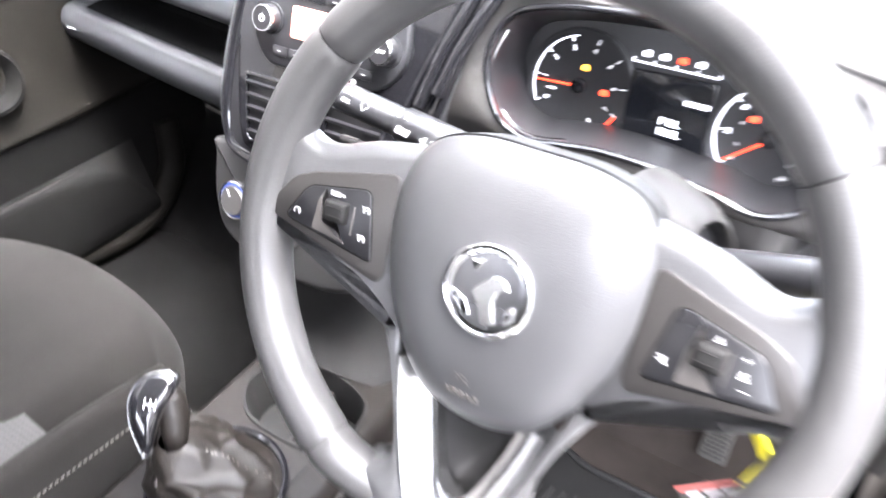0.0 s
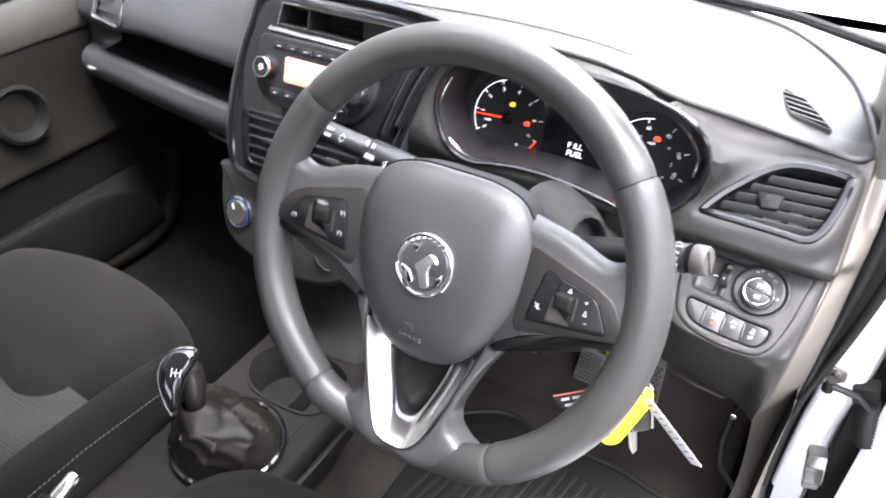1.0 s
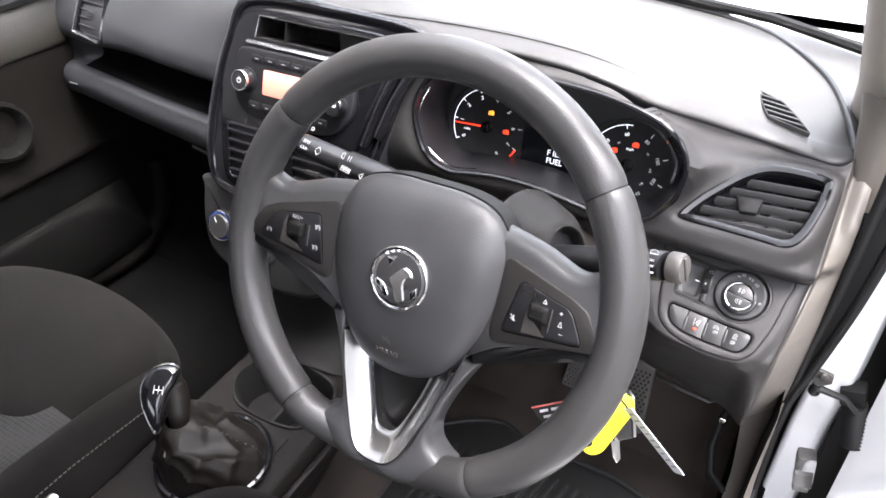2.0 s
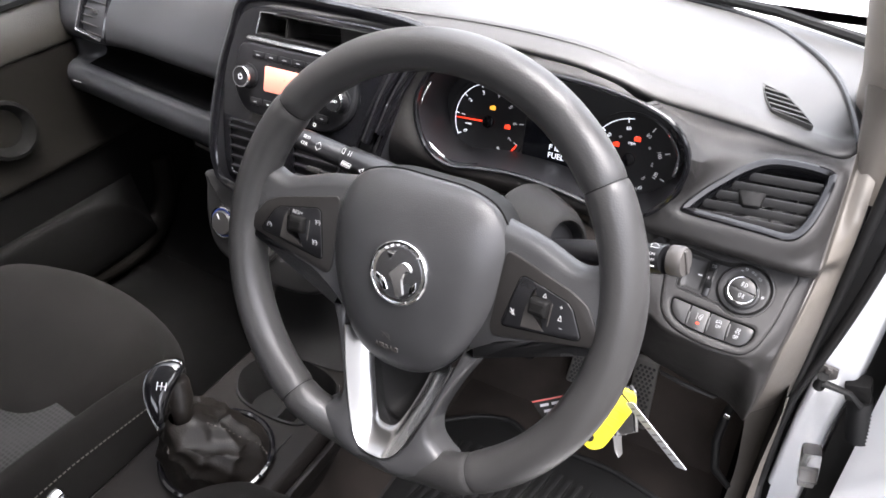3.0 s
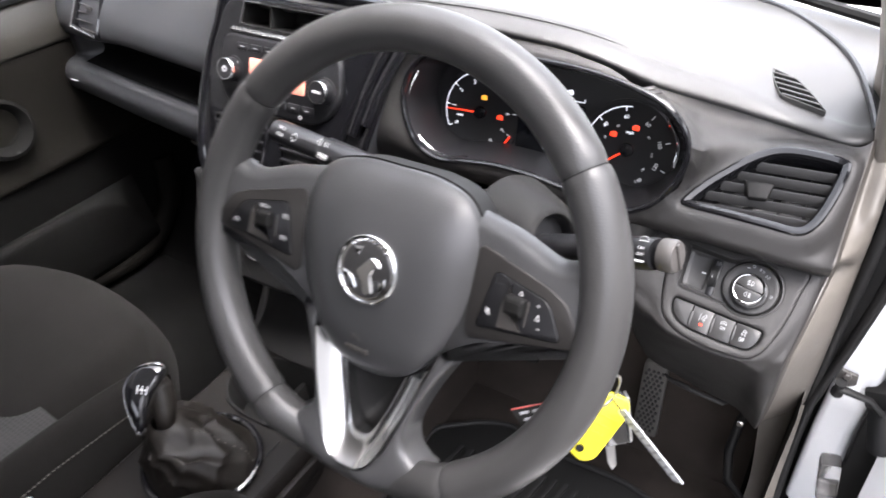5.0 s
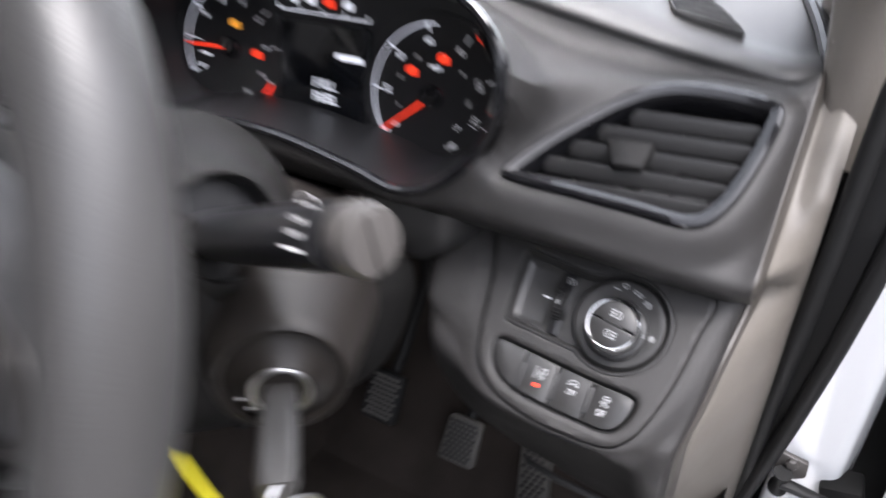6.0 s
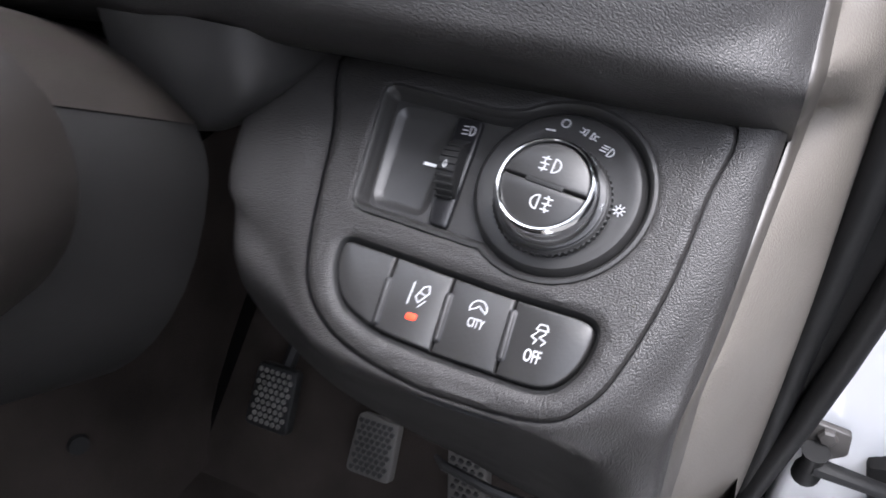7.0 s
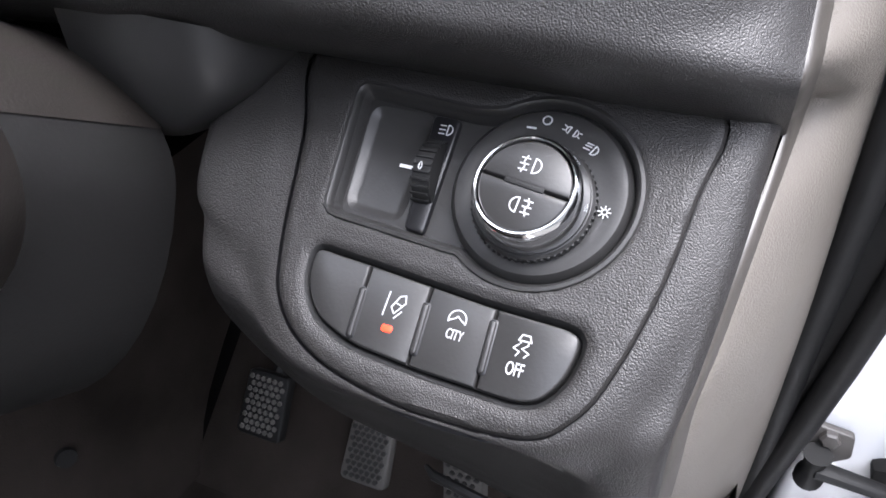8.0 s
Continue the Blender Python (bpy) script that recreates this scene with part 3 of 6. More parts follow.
# recess round the column, under the dials
part("column_surround", loft([[(0.136, 0.286, 0.805), (0.136, 0.287, 0.803), (0.136, 0.289, 0.801), (0.136, 0.30, 0.80)], [(0.124, 0.262, 0.816), (0.124, 0.263, 0.800), (0.123, 0.272, 0.790), (0.12, 0.30, 0.787)], [(0.104, 0.256, 0.820), (0.104, 0.256, 0.798), (0.102, 0.265, 0.778), (0.098, 0.30, 0.772)], [(0.085, 0.256, 0.822), (0.083, 0.258, 0.795), (0.080, 0.272, 0.772), (0.075, 0.30, 0.765)], [(0.065, 0.258, 0.822), (0.062, 0.264, 0.79), (0.06, 0.285, 0.768), (0.058, 0.31, 0.762)]], 5, 5), SATIN, dash)
part("handle_lip", tube([(0.158, 0.312, 0.587), (0.164, 0.308, 0.5865), (0.19, 0.306, 0.583), (0.226, 0.312, 0.574), (0.232, 0.318, 0.573)], [0.0012, 0.0026, 0.0028, 0.0026, 0.0012], 8), SATIN, dash)
# side demister grille let into the soft top
GRILLE = plane((0.2080, 0.430, 0.9082), (0.10, -0.085, 1.0), (0, 1, 0))
gline = rounded(mm([(-31, 18), (-22, 15), (-2, 7), (19, -18), (34, -40), (28, -39), (11, -35), (-10, -31), (-20, -12)]), 0.003)
part("demister_frame", hollow(GRILLE, gline, inset(gline, 0.0012), -0.012, 0.0016, 0.0005), PAD, dash)
part("demister_well", plate(GRILLE, inset(gline, 0.0009), -0.012, 0.0008, 0.0002), VOID, dash)
for k in range(5):
    v = 0.008 - k * 0.0092
    lo, hi = span(inset(gline, 0.001), v)
    part("demister_slat", box(shift(GRILLE, (lo + hi) / 2, v, 0, -3), ((lo - hi) / 2, (hi - lo) / 2), (-0.0009, 0.0009), (-0.002, 0.0018), 0.0003), PAD, dash)

# dark rubber edging of the doorway, two lips
LEVELS = (0.90, 0.85, 0.80, 0.76, 0.72, 0.68, 0.64, 0.60, 0.54, 0.46)
for across, dy, rad in ((inner_x, 0.0, 0.0058), (outer_x, -0.003, 0.0056)):
    x = across(0.5)
    part("door_seal", tube([(across(0.9) + 0.012, 0.345 + dy, 0.98)] + [(across(z) + 0.0005, seal_y(z) + dy, z) for z in LEVELS] + [(x, 0.39, 0.36), (x + 0.008, 0.29, 0.312), (x + 0.008, 0.1, 0.305), (x + 0.008, -1.2, 0.30)], rad, 10), RUBBER, shell, "black rubber door seal")
part("seal_web", loft([[(inner_x(z) - 0.001, seal_y(z) + 0.004, z), (outer_x(z) + 0.002, seal_y(z) + 0.002, z), (outer_x(z) + 0.006, max(0.39, seal_y(z) + 0.02), z)] for z in LEVELS[::-1]], 3, 4), RUBBER, shell, "black rubber door seal")
# solid dark block in place of the shade deep in the hinge gap
part("hinge_gap_shade", box(I4, (0.378, 0.46), (0.46, 0.50), (0.25, 0.9), 0.003), DARK, shell)
part("screen_edge", tube([(-0.95, 0.655, 0.918), (CENTRE, 0.75, 0.93), (0.15, 0.665, 0.922), (0.285, 0.60, 0.918)], 0.007, 8), RUBBER, shell, "black lower edge of the windscreen")


# ---- steering wheel ----
wheel = thing("steering_wheel", "dark grey leather steering wheel with silver lower trim", "steering wheel")
HUBZ = -0.020


def rim_arc(a0, a1, k, r=0.0163, w=1.0):
    bm = bmesh.new()
    rows = []
    for i in range(k + 1):
        a = radians(a0 + (a1 - a0) * i / k)
        ca, sa = math.cos(a), math.sin(a)
        end = min(i, k - i)
        low = min(1.0, max(0.0, (30.5 - abs((math.degrees(a) - 270 + 180) % 360 - 180)) / 19.0))
        low = low * low * (3 - 2 * low)
        rr = r - (0.0009 if end == 0 else 0.0003 if end == 1 else 0.0)
        rows.append([bm.verts.new(WHEEL @ Vector(((0.1685 + rr * math.cos(b)) * ca, (0.1685 + rr * math.cos(b)) * sa, HUBZ - 0.013 * low + rr * 1.06 * math.sin(b)))) for b in (math.tau * j / 24 for j in range(24))])
    for p, q in zip(rows, rows[1:]):
        for j in range(24):
            bm.faces.new((p[j], p[(j + 1) % 24], q[(j + 1) % 24], q[j]))
    bm.faces.new(rows[0])
    bm.faces.new(rows[-1][::-1])
    return bm


for a0, a1, r in ((37.2, 142.8, 0.0163), (143.2, 237.8, 0.0167), (238.2, 301.8, 0.0163), (302.2, 396.8, 0.0167)):
    part("rim_cover", rim_arc(a0, a1, 90, r), LEATHER, wheel)
part("rim_core", rim_arc(0, 360, 120, 0.0150), RUBBER, wheel)

half = [(0, 74), (34, 73), (60, 64), (74, 42), (77, 12), (70, -24), (54, -56), (36, -76), (18, -84), (0, -86)]
HUB = spline(mm(half + [(-x, y) for x, y in half[-2:0:-1]]), 5)
hub = part("airbag_cover", stack(WHEEL, [([p * s for p in HUB], h) for s, h in ((1.0, -0.045), (1.0, -0.0235), (0.994, -0.0215), (0.975, -0.0195), (0.94, -0.0165), (0.86, -0.0115), (0.74, -0.007), (0.6, -0.0042), (0.4, -0.0024), (0.2, -0.0015), (0.05, -0.001))]), HUBMAT, wheel)
words("airbag_lettering", "AIRBAG", shift(WHEEL, -0.002, -0.0640, -0.0060) @ pose(0, 0, 0, 20), 0.0064, GREY, hub, "faint moulded lettering", 0.0006)
mark("airbag_symbol", [arc(0.003, 200, -20, (0, 0)), [(-0.004, 0.003), (0.004, -0.002)]], shift(WHEEL, -0.003, -0.0545, -0.0042) @ pose(0, 0, 0, 14), hub, GREY, 0.0007, 0.0004)
part("hub_gap", stack(WHEEL, [([p * s for p in HUB], h) for s, h in ((1.018, -0.05), (1.018, -0.0265), (0.98, -0.0265))]), RUBBER, wheel)
def rise(v):
    """How the lower spokes come forward towards the rim."""
    return float(np.interp(v, (-0.170, -0.066, -0.045), (-0.0115, -0.0200, -0.0250)))


LEG_IN = spline(mm([(56, -50), (52.6, -70), (46.2, -92), (41, -109.5), (36.5, -123), (31, -138), (26.4, -147.5), (18.6, -159), (10, -165), (0, -166)]), 5, False)
LEG_OUT = spline(mm([(80, -38), (66, -60), (54.5, -83), (46, -106), (43, -121), (46.5, -133), (56, -141), (65, -147), (50, -165), (28, -176), (0, -180.5)]), 5, False)
for s in (-1, 1):
    SPK = WHEEL @ Matrix.Translation((s * 0.056, 0, -0.022)) @ Matrix.Rotation(radians(-s * 6), 4, "Y") @ Matrix.Translation((-s * 0.056, 0, 0))
    spoke = rounded(mm([(s * x, y) for x, y in ((56, 60), (98, 53), (132, 41), (150, 50), (167, 34), (168, -22), (150, -19), (122, -28), (92, -38), (74, -50), (60, -64), (46, -20), (46, 40))]), 0.010, 5)
    part("spoke", stack(SPK, [(spoke, -0.017), (spoke, -0.012), (inset(spoke, 0.0014), -0.0085), (inset(spoke, 0.004), -0.0040), (inset(spoke, 0.007), -0.0015), (inset(spoke, 0.010), 0.0)], base=True), HUBMAT, wheel)
    bands = [[WHEEL @ Vector((s * (a.x + (b.x - a.x) * k), a.y + (b.y - a.y) * k, rise(a.y) + h)) for a, b in zip(LEG_IN, LEG_OUT)] for k, h in ((0.0, -0.03), (0.0, -0.0045), (0.03, -0.0022), (0.10, -0.0012), (0.35, -0.0010), (0.65, -0.0018), (0.85, -0.0038), (0.95, -0.0070), (1.0, -0.0120), (1.0, -0.032), (0.4, -0.036))]
    part("lower_spoke", sheet(bands), HUBMAT, wheel)
    PODM = SPK @ Matrix.Translation((0, 0, 0.0002))
    pod_rim = rounded(mm([(s * x, y) for x, y in ((74, -22), (75, 36), (79, 39), (132, 25.5), (146, 19), (158, 2), (160, -6), (154, -9.5), (138, -13.5), (78, -29))]), 0.004, 4)
    rimp = part("pod_surround", plate(PODM, pod_rim, -0.004, 0.0012, 0.0012), POD, wheel, "dark moulded panel round the buttons")
    pod = rounded(mm([(s * x, y) for x, y in ((84, -15.5), (91.5, 22.5), (95, 24.5), (131, 17), (136, 13), (146, -4.5), (144.5, -7), (86, -17))]), 0.002, 4)
    part("pod_gap", plate(PODM, inset(pod, -0.0007), -0.001, 0.0014, 0.0001), VOID, rimp)
    pd = part("control_pod", plate(PODM, pod, -0.001, 0.0020, 0.0006), NIGHT, wheel, "black cruise and audio button pod")
    PM = shift(PODM, 0, 0, 0.0020)
    fac = [(-121, 18.4), (-122.5, 11), (-120.4, -2.3), (-108.5, -5.6), (-103.3, -11.7), (-127, -8.7), (-125.5, 9.6)] if s < 0 else [(105, 20), (103, 10.9), (106, 0.4), (112.3, -3.4), (119, -9.9), (100.2, -12.5), (100.8, 3.7)]
    part("facet", plate(PM, rounded(mm(fac), 0.0008), -0.001, 0.0005, 0.0003), GREY, pd, "pale bevelled edge")
    part("roller", stack(PM, [(rounded(mm([(s * 111.5 - w, 6.7 - v), (s * 111.5 + w, 6.7 - v), (s * 111.5 + w, 6.7 + v), (s * 111.5 - w, 6.7 + v)]), 0.0022, 4), h) for w, v, h in ((7.8, 7.0, -0.001), (7.6, 6.8, 0.0026), (7.0, 6.0, 0.0044), (5.6, 4.6, 0.0054), (3.4, 2.6, 0.0058))]), DARK, pd, "ridged thumb roller")
    for v in (4.0, 9.4):
        part("roller_ridge", box(PM, (s * 0.1115 - 0.0056, s * 0.1115 + 0.0056), (v * 0.001 - 0.0004, v * 0.001 + 0.0004), (0.004, 0.0060), 0.0002), DARK, pd)
    du = -0.1005 if s < 0 else 0.1204
    part("divider", box(PM, (du - 0.0004, du + 0.0004), (-0.005, 0.0125), (-0.001, 0.0006), 0.0002), GREY, pd)
    if s < 0:
        words("lettering", "RES/+", shift(PM, -0.113, 0.0165, 0.0001), 0.0043, PRINT, pd)
        words("lettering", "SET/-", shift(PM, -0.114, -0.0085, 0.0001), 0.0043, PRINT, pd)
        mark("symbol", [arc(0.003, -40, 220, k=9), [(0, 0), (0.002, 0.002)]], shift(PM, -0.139, -0.001, 0), pd, PRINT, 0.0005, size=0.7)
        for v in (0.0125, -0.005):
            mark("symbol", [arc(0.003, -50, 230, k=9), [(-0.004, 0.003), (-0.001, 0)], [(0, 0), (0.0025, 0.001)]], shift(PM, -0.0925, v, 0), pd, PRINT, 0.0005, size=0.7)
    else:
        mark("symbol", [[(-0.003, -0.001), (-0.001, -0.001), (0.001, 0.003), (0.001, -0.003), (-0.001, -0.001)], [(-0.003, 0.003), (0.003, -0.003)]], shift(PM, 0.0915, -0.004, 0), pd, PRINT, 0.0005, size=0.7)
        mark("symbol", [[(-0.002, -0.001), (0.0, 0.003), (0.002, -0.001), (-0.002, -0.001)]], shift(PM, 0.1135, 0.0155, 0), pd, PRINT, 0.0005, size=0.7)
        mark("symbol", [[(0, -0.002), (0, 0.002)], [(0, 0.002), (0.0016, 0.001), (0, 0.0)]], shift(PM, 0.111, -0.008, 0), pd, PRINT, 0.0006, size=0.8)
        mark("symbol", [[(-0.0015, 0), (0.0015, 0)], [(0, -0.0015), (0, 0.0015)]], shift(PM, 0.1275, 0.012, 0), pd, PRINT, 0.0005, size=0.7)
        mark("symbol", [[(-0.002, -0.0025), (0.002, -0.0025), (0, 0.003), (-0.002, -0.0025)]], shift(PM, 0.1285, 0.004, 0), pd, PRINT, 0.0005, size=0.7)
        mark("symbol", [[(-0.0015, 0), (0.0015, 0)]], shift(PM, 0.1305, -0.003, 0), pd, PRINT, 0.0005, size=0.7)
# silver V: a bright band that falls away inwards from its outer edge
vo = [(-53, -66), (-46.5, -92), (-38, -118), (-27, -146), (-19, -159), (-10, -165), (0, -166)]
vi = [(-31, -66), (-26, -92), (-18, -118), (-11.5, -134), (-8, -139), (-4, -141), (0, -141)]
vo, vi = [spline(mm(q + [(-x, y) for x, y in q[-2::-1]]), 5, False) for q in (vo, vi)]
bands = [[WHEEL @ Vector((a.x + (b.x - a.x) * k, a.y + (b.y - a.y) * k, rise(a.y) + h)) for a, b in zip(vo, vi)] for k, h in ((0.0, -0.02), (0.0, -0.0016), (0.03, 0.0), (0.08, 0.0), (0.14, -0.0018), (0.28, -0.0064), (0.45, -0.0109), (0.65, -0.0140), (0.85, -0.0156), (1.0, -0.0161), (1.0, -0.030))]
part("lower_trim", sheet(bands), SILVER, wheel, "silver V-shaped lower spoke trim")
part("trim_recess", plate(shift(WHEEL, 0, 0, -0.044), rounded(mm([(-44, -60), (-18, -150), (18, -150), (44, -60)]), 0.004), -0.006, 0.0, 0.001), DARK, wheel)
badge = part("badge", lathe(shift(WHEEL, 0, 0, -0.0015), [(0.0262, -0.004), (0.0262, 0.001), (0.0256, 0.0024), (0.0246, 0.003), (0.0236, 0.0026), (0.0228, 0.0012), (0.0, 0.0012)], 64), CHROME, wheel, "round chrome badge with raised shapes")
part("badge_field", lathe(shift(WHEEL, 0, 0, -0.0002), [(0.0205, -0.001), (0.0205, 0.0002), (0.0, 0.0004)], 48), FIELD, badge)
BM = shift(WHEEL, 0, 0, 0.0)
part("badge_relief", stack(BM, [(q, h) for q, h in ((rounded(mm([(1, -20), (-4, -8), (-9, -2), (-2, 6), (3, 11), (10, 9), (13, 3), (7, 3), (5, -4), (9, -16)]), 0.003), 0.0), (inset(rounded(mm([(1, -20), (-4, -8), (-9, -2), (-2, 6), (3, 11), (10, 9), (13, 3), (7, 3), (5, -4), (9, -16)]), 0.003), 0.0012), 0.0016))]), SILVER, badge)
part("badge_relief", plate(BM, rounded(mm([(-13, 15), (-4, 17), (-9, 8)]), 0.001), 0.0, 0.0012, 0.0005), CHROME, badge)
part("badge_relief", plate(BM, rounded(mm([(-19, -4), (-11, -7), (-6, -15), (-9, -17), (-15, -11), (-19, -8)]), 0.001), 0.0, 0.0012, 0.0005), CHROME, badge)
part("badge_relief", plate(BM, rounded(mm([(12, -8), (17, -2), (18, -8), (13, -15)]), 0.001), 0.0, 0.0012, 0.0005), CHROME, badge)
for k in range(7):
    part("badge_bar", box(BM @ Matrix.Rotation(radians(48 - k * 14 - 6), 4, "Z"), (-0.001, 0.001), (0.0208, 0.0226), (0.0, 0.0018), 0.0003), CHROME, badge)

# ---- column, stalks and key ----
column = thing("steering_column", "dark plastic steering column shroud with ignition lock", "steering column")
AX = plane((0, 0.0, 0.885), (0, -math.cos(radians(22)), math.sin(radians(22))))


def oval(w, up, down, c=0.0, k=44):
    return [Vector((w * math.copysign(abs(math.cos(a)) ** 0.8, math.cos(a)), c + (up if math.sin(a) > 0 else down) * math.sin(a))) for a in (math.tau * i / k for i in range(k))]


def shell_part(first, count, rings):
    """A skin over part of the way round the shroud."""
    return sheet([[AX @ Vector((r[(first + i) % len(r)].x, r[(first + i) % len(r)].y, h)) for i in range(count)] for r, h in rings])


SH = [(oval(0.050, 0.040, 0.050), -0.050), (oval(0.064, 0.050, 0.062), -0.056), (oval(0.074, 0.056, 0.072), -0.075), (oval(0.088, 0.058, 0.086, -0.004), -0.12), (oval(0.098, 0.056, 0.094, -0.01), -0.17), (oval(0.104, 0.052, 0.098, -0.016), -0.22), (oval(0.104, 0.05, 0.098, -0.02), -0.28)]
# top half coloured as lit, lower half darker in place of shade
part("upper_shroud", shell_part(3, 17, SH), SHROUD_LIT, column, "upper shroud in a lit brown-grey")
part("lower_shroud", shell_part(18, 31, [([p * 0.994 for p in r], h) for r, h in SH]), DARK, column)
part("shroud_nose", stack(AX, [(oval(0.066, 0.052, 0.064), -0.058), (oval(0.03, 0.03, 0.03), -0.046)]), RUBBER, column)
KAX = Vector((0.642, -0.767, 0.009)).normalized()
LOCK = plane((0.1241, 0.1153, 0.8058), KAX)
part("lock_boss", lathe(LOCK, [(0.048, -0.060), (0.040, -0.034), (0.0325, -0.014), (0.0302, -0.0072), (0.0285, -0.0060), (0.0268, -0.0066), (0.0258, -0.0092), (0.0215, -0.0080), (0.0150, -0.0012), (0.0138, 0.0), (0.0130, 0.0)], 48), SHROUD_LIT, column)
part("lock_ring", lathe(LOCK, [(0.0134, -0.004), (0.0134, 0.0006), (0.0127, 0.0012), (0.0112, 0.0010), (0.0104, -0.002), (0.0, -0.002)], 40), STEEL, column, "bright metal lock ring")
for a, w in ((200, 0.0028), (222, 0.004), (244, 0.0032)):
    part("lock_mark", box(shift(LOCK, 0.0190 * math.cos(radians(a)), 0.0190 * math.sin(radians(a)), -0.0054), (-w / 2, w / 2), (-0.0006, 0.0006), (-0.001, 0.0006), 0.0002), WHITE, column)
HOLE = plane((0.086, 0.136, 0.865), (0.88, -0.27, 0.40))
part("stalk_collar", lathe(HOLE, [(0.056, -0.045), (0.040, -0.014), (0.030, -0.003), (0.0262, 0.0), (0.0240, 0.0004), (0.0225, -0.002), (0.0215, -0.012)], 40, cap=False), DARK, column)
part("stalk_opening", lathe(HOLE, [(0.0222, -0.002), (0.0215, -0.012), (0.0, -0.012)], 40), DIAL, column, "black opening for the stalk")

key = thing("car_key", "grey flip key turned in the ignition lock", "key")
part("blade_housing", stack(LOCK, [(rounded([(-w, -t), (w, -t), (w, t), (-w, t)], 0.003), h) for w, t, h in ((0.006, 0.0042, -0.002), (0.0072, 0.0058, 0.005), (0.0076, 0.0062, 0.02), (0.0076, 0.0062, 0.047), (0.0065, 0.005, 0.053))]), STEM, key)
KEND = LOCK @ Vector((0, 0, 0.0545))
part("key_loop", lathe(plane(KEND + Vector((0, 0, -0.004)), (1, 0.2, 0.1)), [(0.0075, -0.0012), (0.0088, 0.0), (0.0075, 0.0012), (0.0062, 0.0), (0.0075, -0.0012)], 24, cap=False), STEEL, key, "split steel key ring")
part("key_ring", tube([KEND + Vector((0.004 + 0.004 * math.cos(a), 0.013 * math.cos(a), -0.016 + 0.014 * math.sin(a))) for a in (math.tau * i / 24 for i in range(25))], 0.0011, 6, cap=False), STEEL, key, "split steel key ring")
RINGPT = KEND + Vector((0.004, 0, -0.028))
fob = thing("yellow_key_tag", "bright yellow plastic tag hanging on the key ring", "key tag")
FM = plane(RINGPT + Vector((-0.004, -0.006, -0.026)), (0.42, -0.8, 0.35)) @ Matrix.Rotation(radians(-30), 4, "Z")
tagl = rounded(mm([(-13, 30), (9, 33), (15, 22), (13, -26), (4, -33), (-12, -28), (-17, -8)]), 0.006, 5)
part("tag_body", plate(FM, tagl, -0.0025, 0.0025, 0.0012), YELLOW, fob)
tagline = spline([(0.1385, 0.054, 0.840), (0.143, 0.055, 0.826), (0.149, 0.057, 0.812), (0.154, 0.061, 0.799), (0.157, 0.066, 0.788)], 5, False)
part("tag_strap", sheet([[p + Vector((0.75, -0.45, 0.45)) * w for p in tagline] for w in (-0.0045, 0.0, 0.0045)], thick=0.0014), YELLOW, fob)
for v in (12, 4, -4):
    part("tag_groove", box(shift(FM, 0, v * 0.001), (-0.008, 0.008), (-0.0008, 0.0008), (0.002, 0.0028), 0.0002), YELLOW, fob)
part("tag_eyelet", lathe(shift(FM, -0.003, -0.022), [(0.0036, 0.0), (0.0036, 0.003), (0.0, 0.003)], 16), DARK, fob)
blade = thing("spare_key", "small steel key and black fob on the ring", "key")
SM = plane(RINGPT + Vector((0.006, 0.008, -0.03)), (0.6, -0.8, 0.2)) @ Matrix.Rotation(radians(6), 4, "Z")
part("fob_body", plate(SM, rounded(mm([(-9, 28), (9, 28), (10, -20), (-10, -20)]), 0.004), -0.005, 0.005, 0.002), PIANO, blade)
part("fob_edge", box(SM, (0.0095, 0.012), (-0.018, 0.026), (-0.0055, 0.0055), 0.001), STEEL, blade)
part("blade", plate(shift(SM, -0.006, -0.030), rounded(mm([(-4, 12), (4, 12), (4, -14), (0, -18), (-3, -10)]), 0.001), -0.001, 0.001, 0.0003), STEEL, blade)
strap = thing("paper_tag", "narrow pale printed tag on a wire hanging from the keys", "key tag")
SA, SB = RINGPT + Vector((0.004, 0.0, 0.004)), Vector((0.2300, 0.062, 0.7335))
SD = (SB - SA).normalized()
SN = SD.cross(Vector((0.3, 0.9, 0.3))).normalized()
part("tie", tube([SA, SA.lerp(SB, 0.12)], 0.0009, 6), RUBBER, strap)
TP = Matrix((SN.to_4d() * 1, SD.to_4d(), SN.cross(SD).to_4d(), (0, 0, 0, 1))).transposed()
TP.translation = SA.lerp(SB, 0.5)
TP[3][0] = TP[3][1] = TP[3][2] = 0.0
TP[3][3] = 1.0
LEN = (SB - SA).length
part("slip", plate(TP, rounded([(-0.0068, -LEN * 0.38), (0.0068, -LEN * 0.38), (0.0060, LEN * 0.5), (-0.0068, LEN * 0.46)], 0.002), -0.0004, 0.0004, 0.0002), PAPER, strap)
for k in range(9):
    part("print_bar", box(shift(TP, 0, (-0.3 + k * 0.085) * LEN), (-0.0042, 0.0020 + 0.0010 * (k % 3)), (-0.0009, 0.0009), (-0.0006, 0.0006), 0), INK, strap)


def stalk(name, label, a, b, rs, ts):
    st = thing(name, label, "stalk switch")
    a, b = Vector(a), Vector(b)
    part("stem", tube([a.lerp(b, t) for t in ts], rs, 20, flat=0.82), NIGHT, st)
    return st


lstalk = stalk("indicator_stalk", "black indicator stalk with white printed symbols", (-0.045, 0.130, 0.884), (-0.196, 0.124, 0.909), [0.009, 0.0095, 0.0135, 0.0145, 0.0145, 0.0125, 0.0120, 0.0125, 0.0125, 0.011], [0, 0.12, 0.24, 0.34, 0.62, 0.64, 0.655, 0.67, 0.96, 1.0])
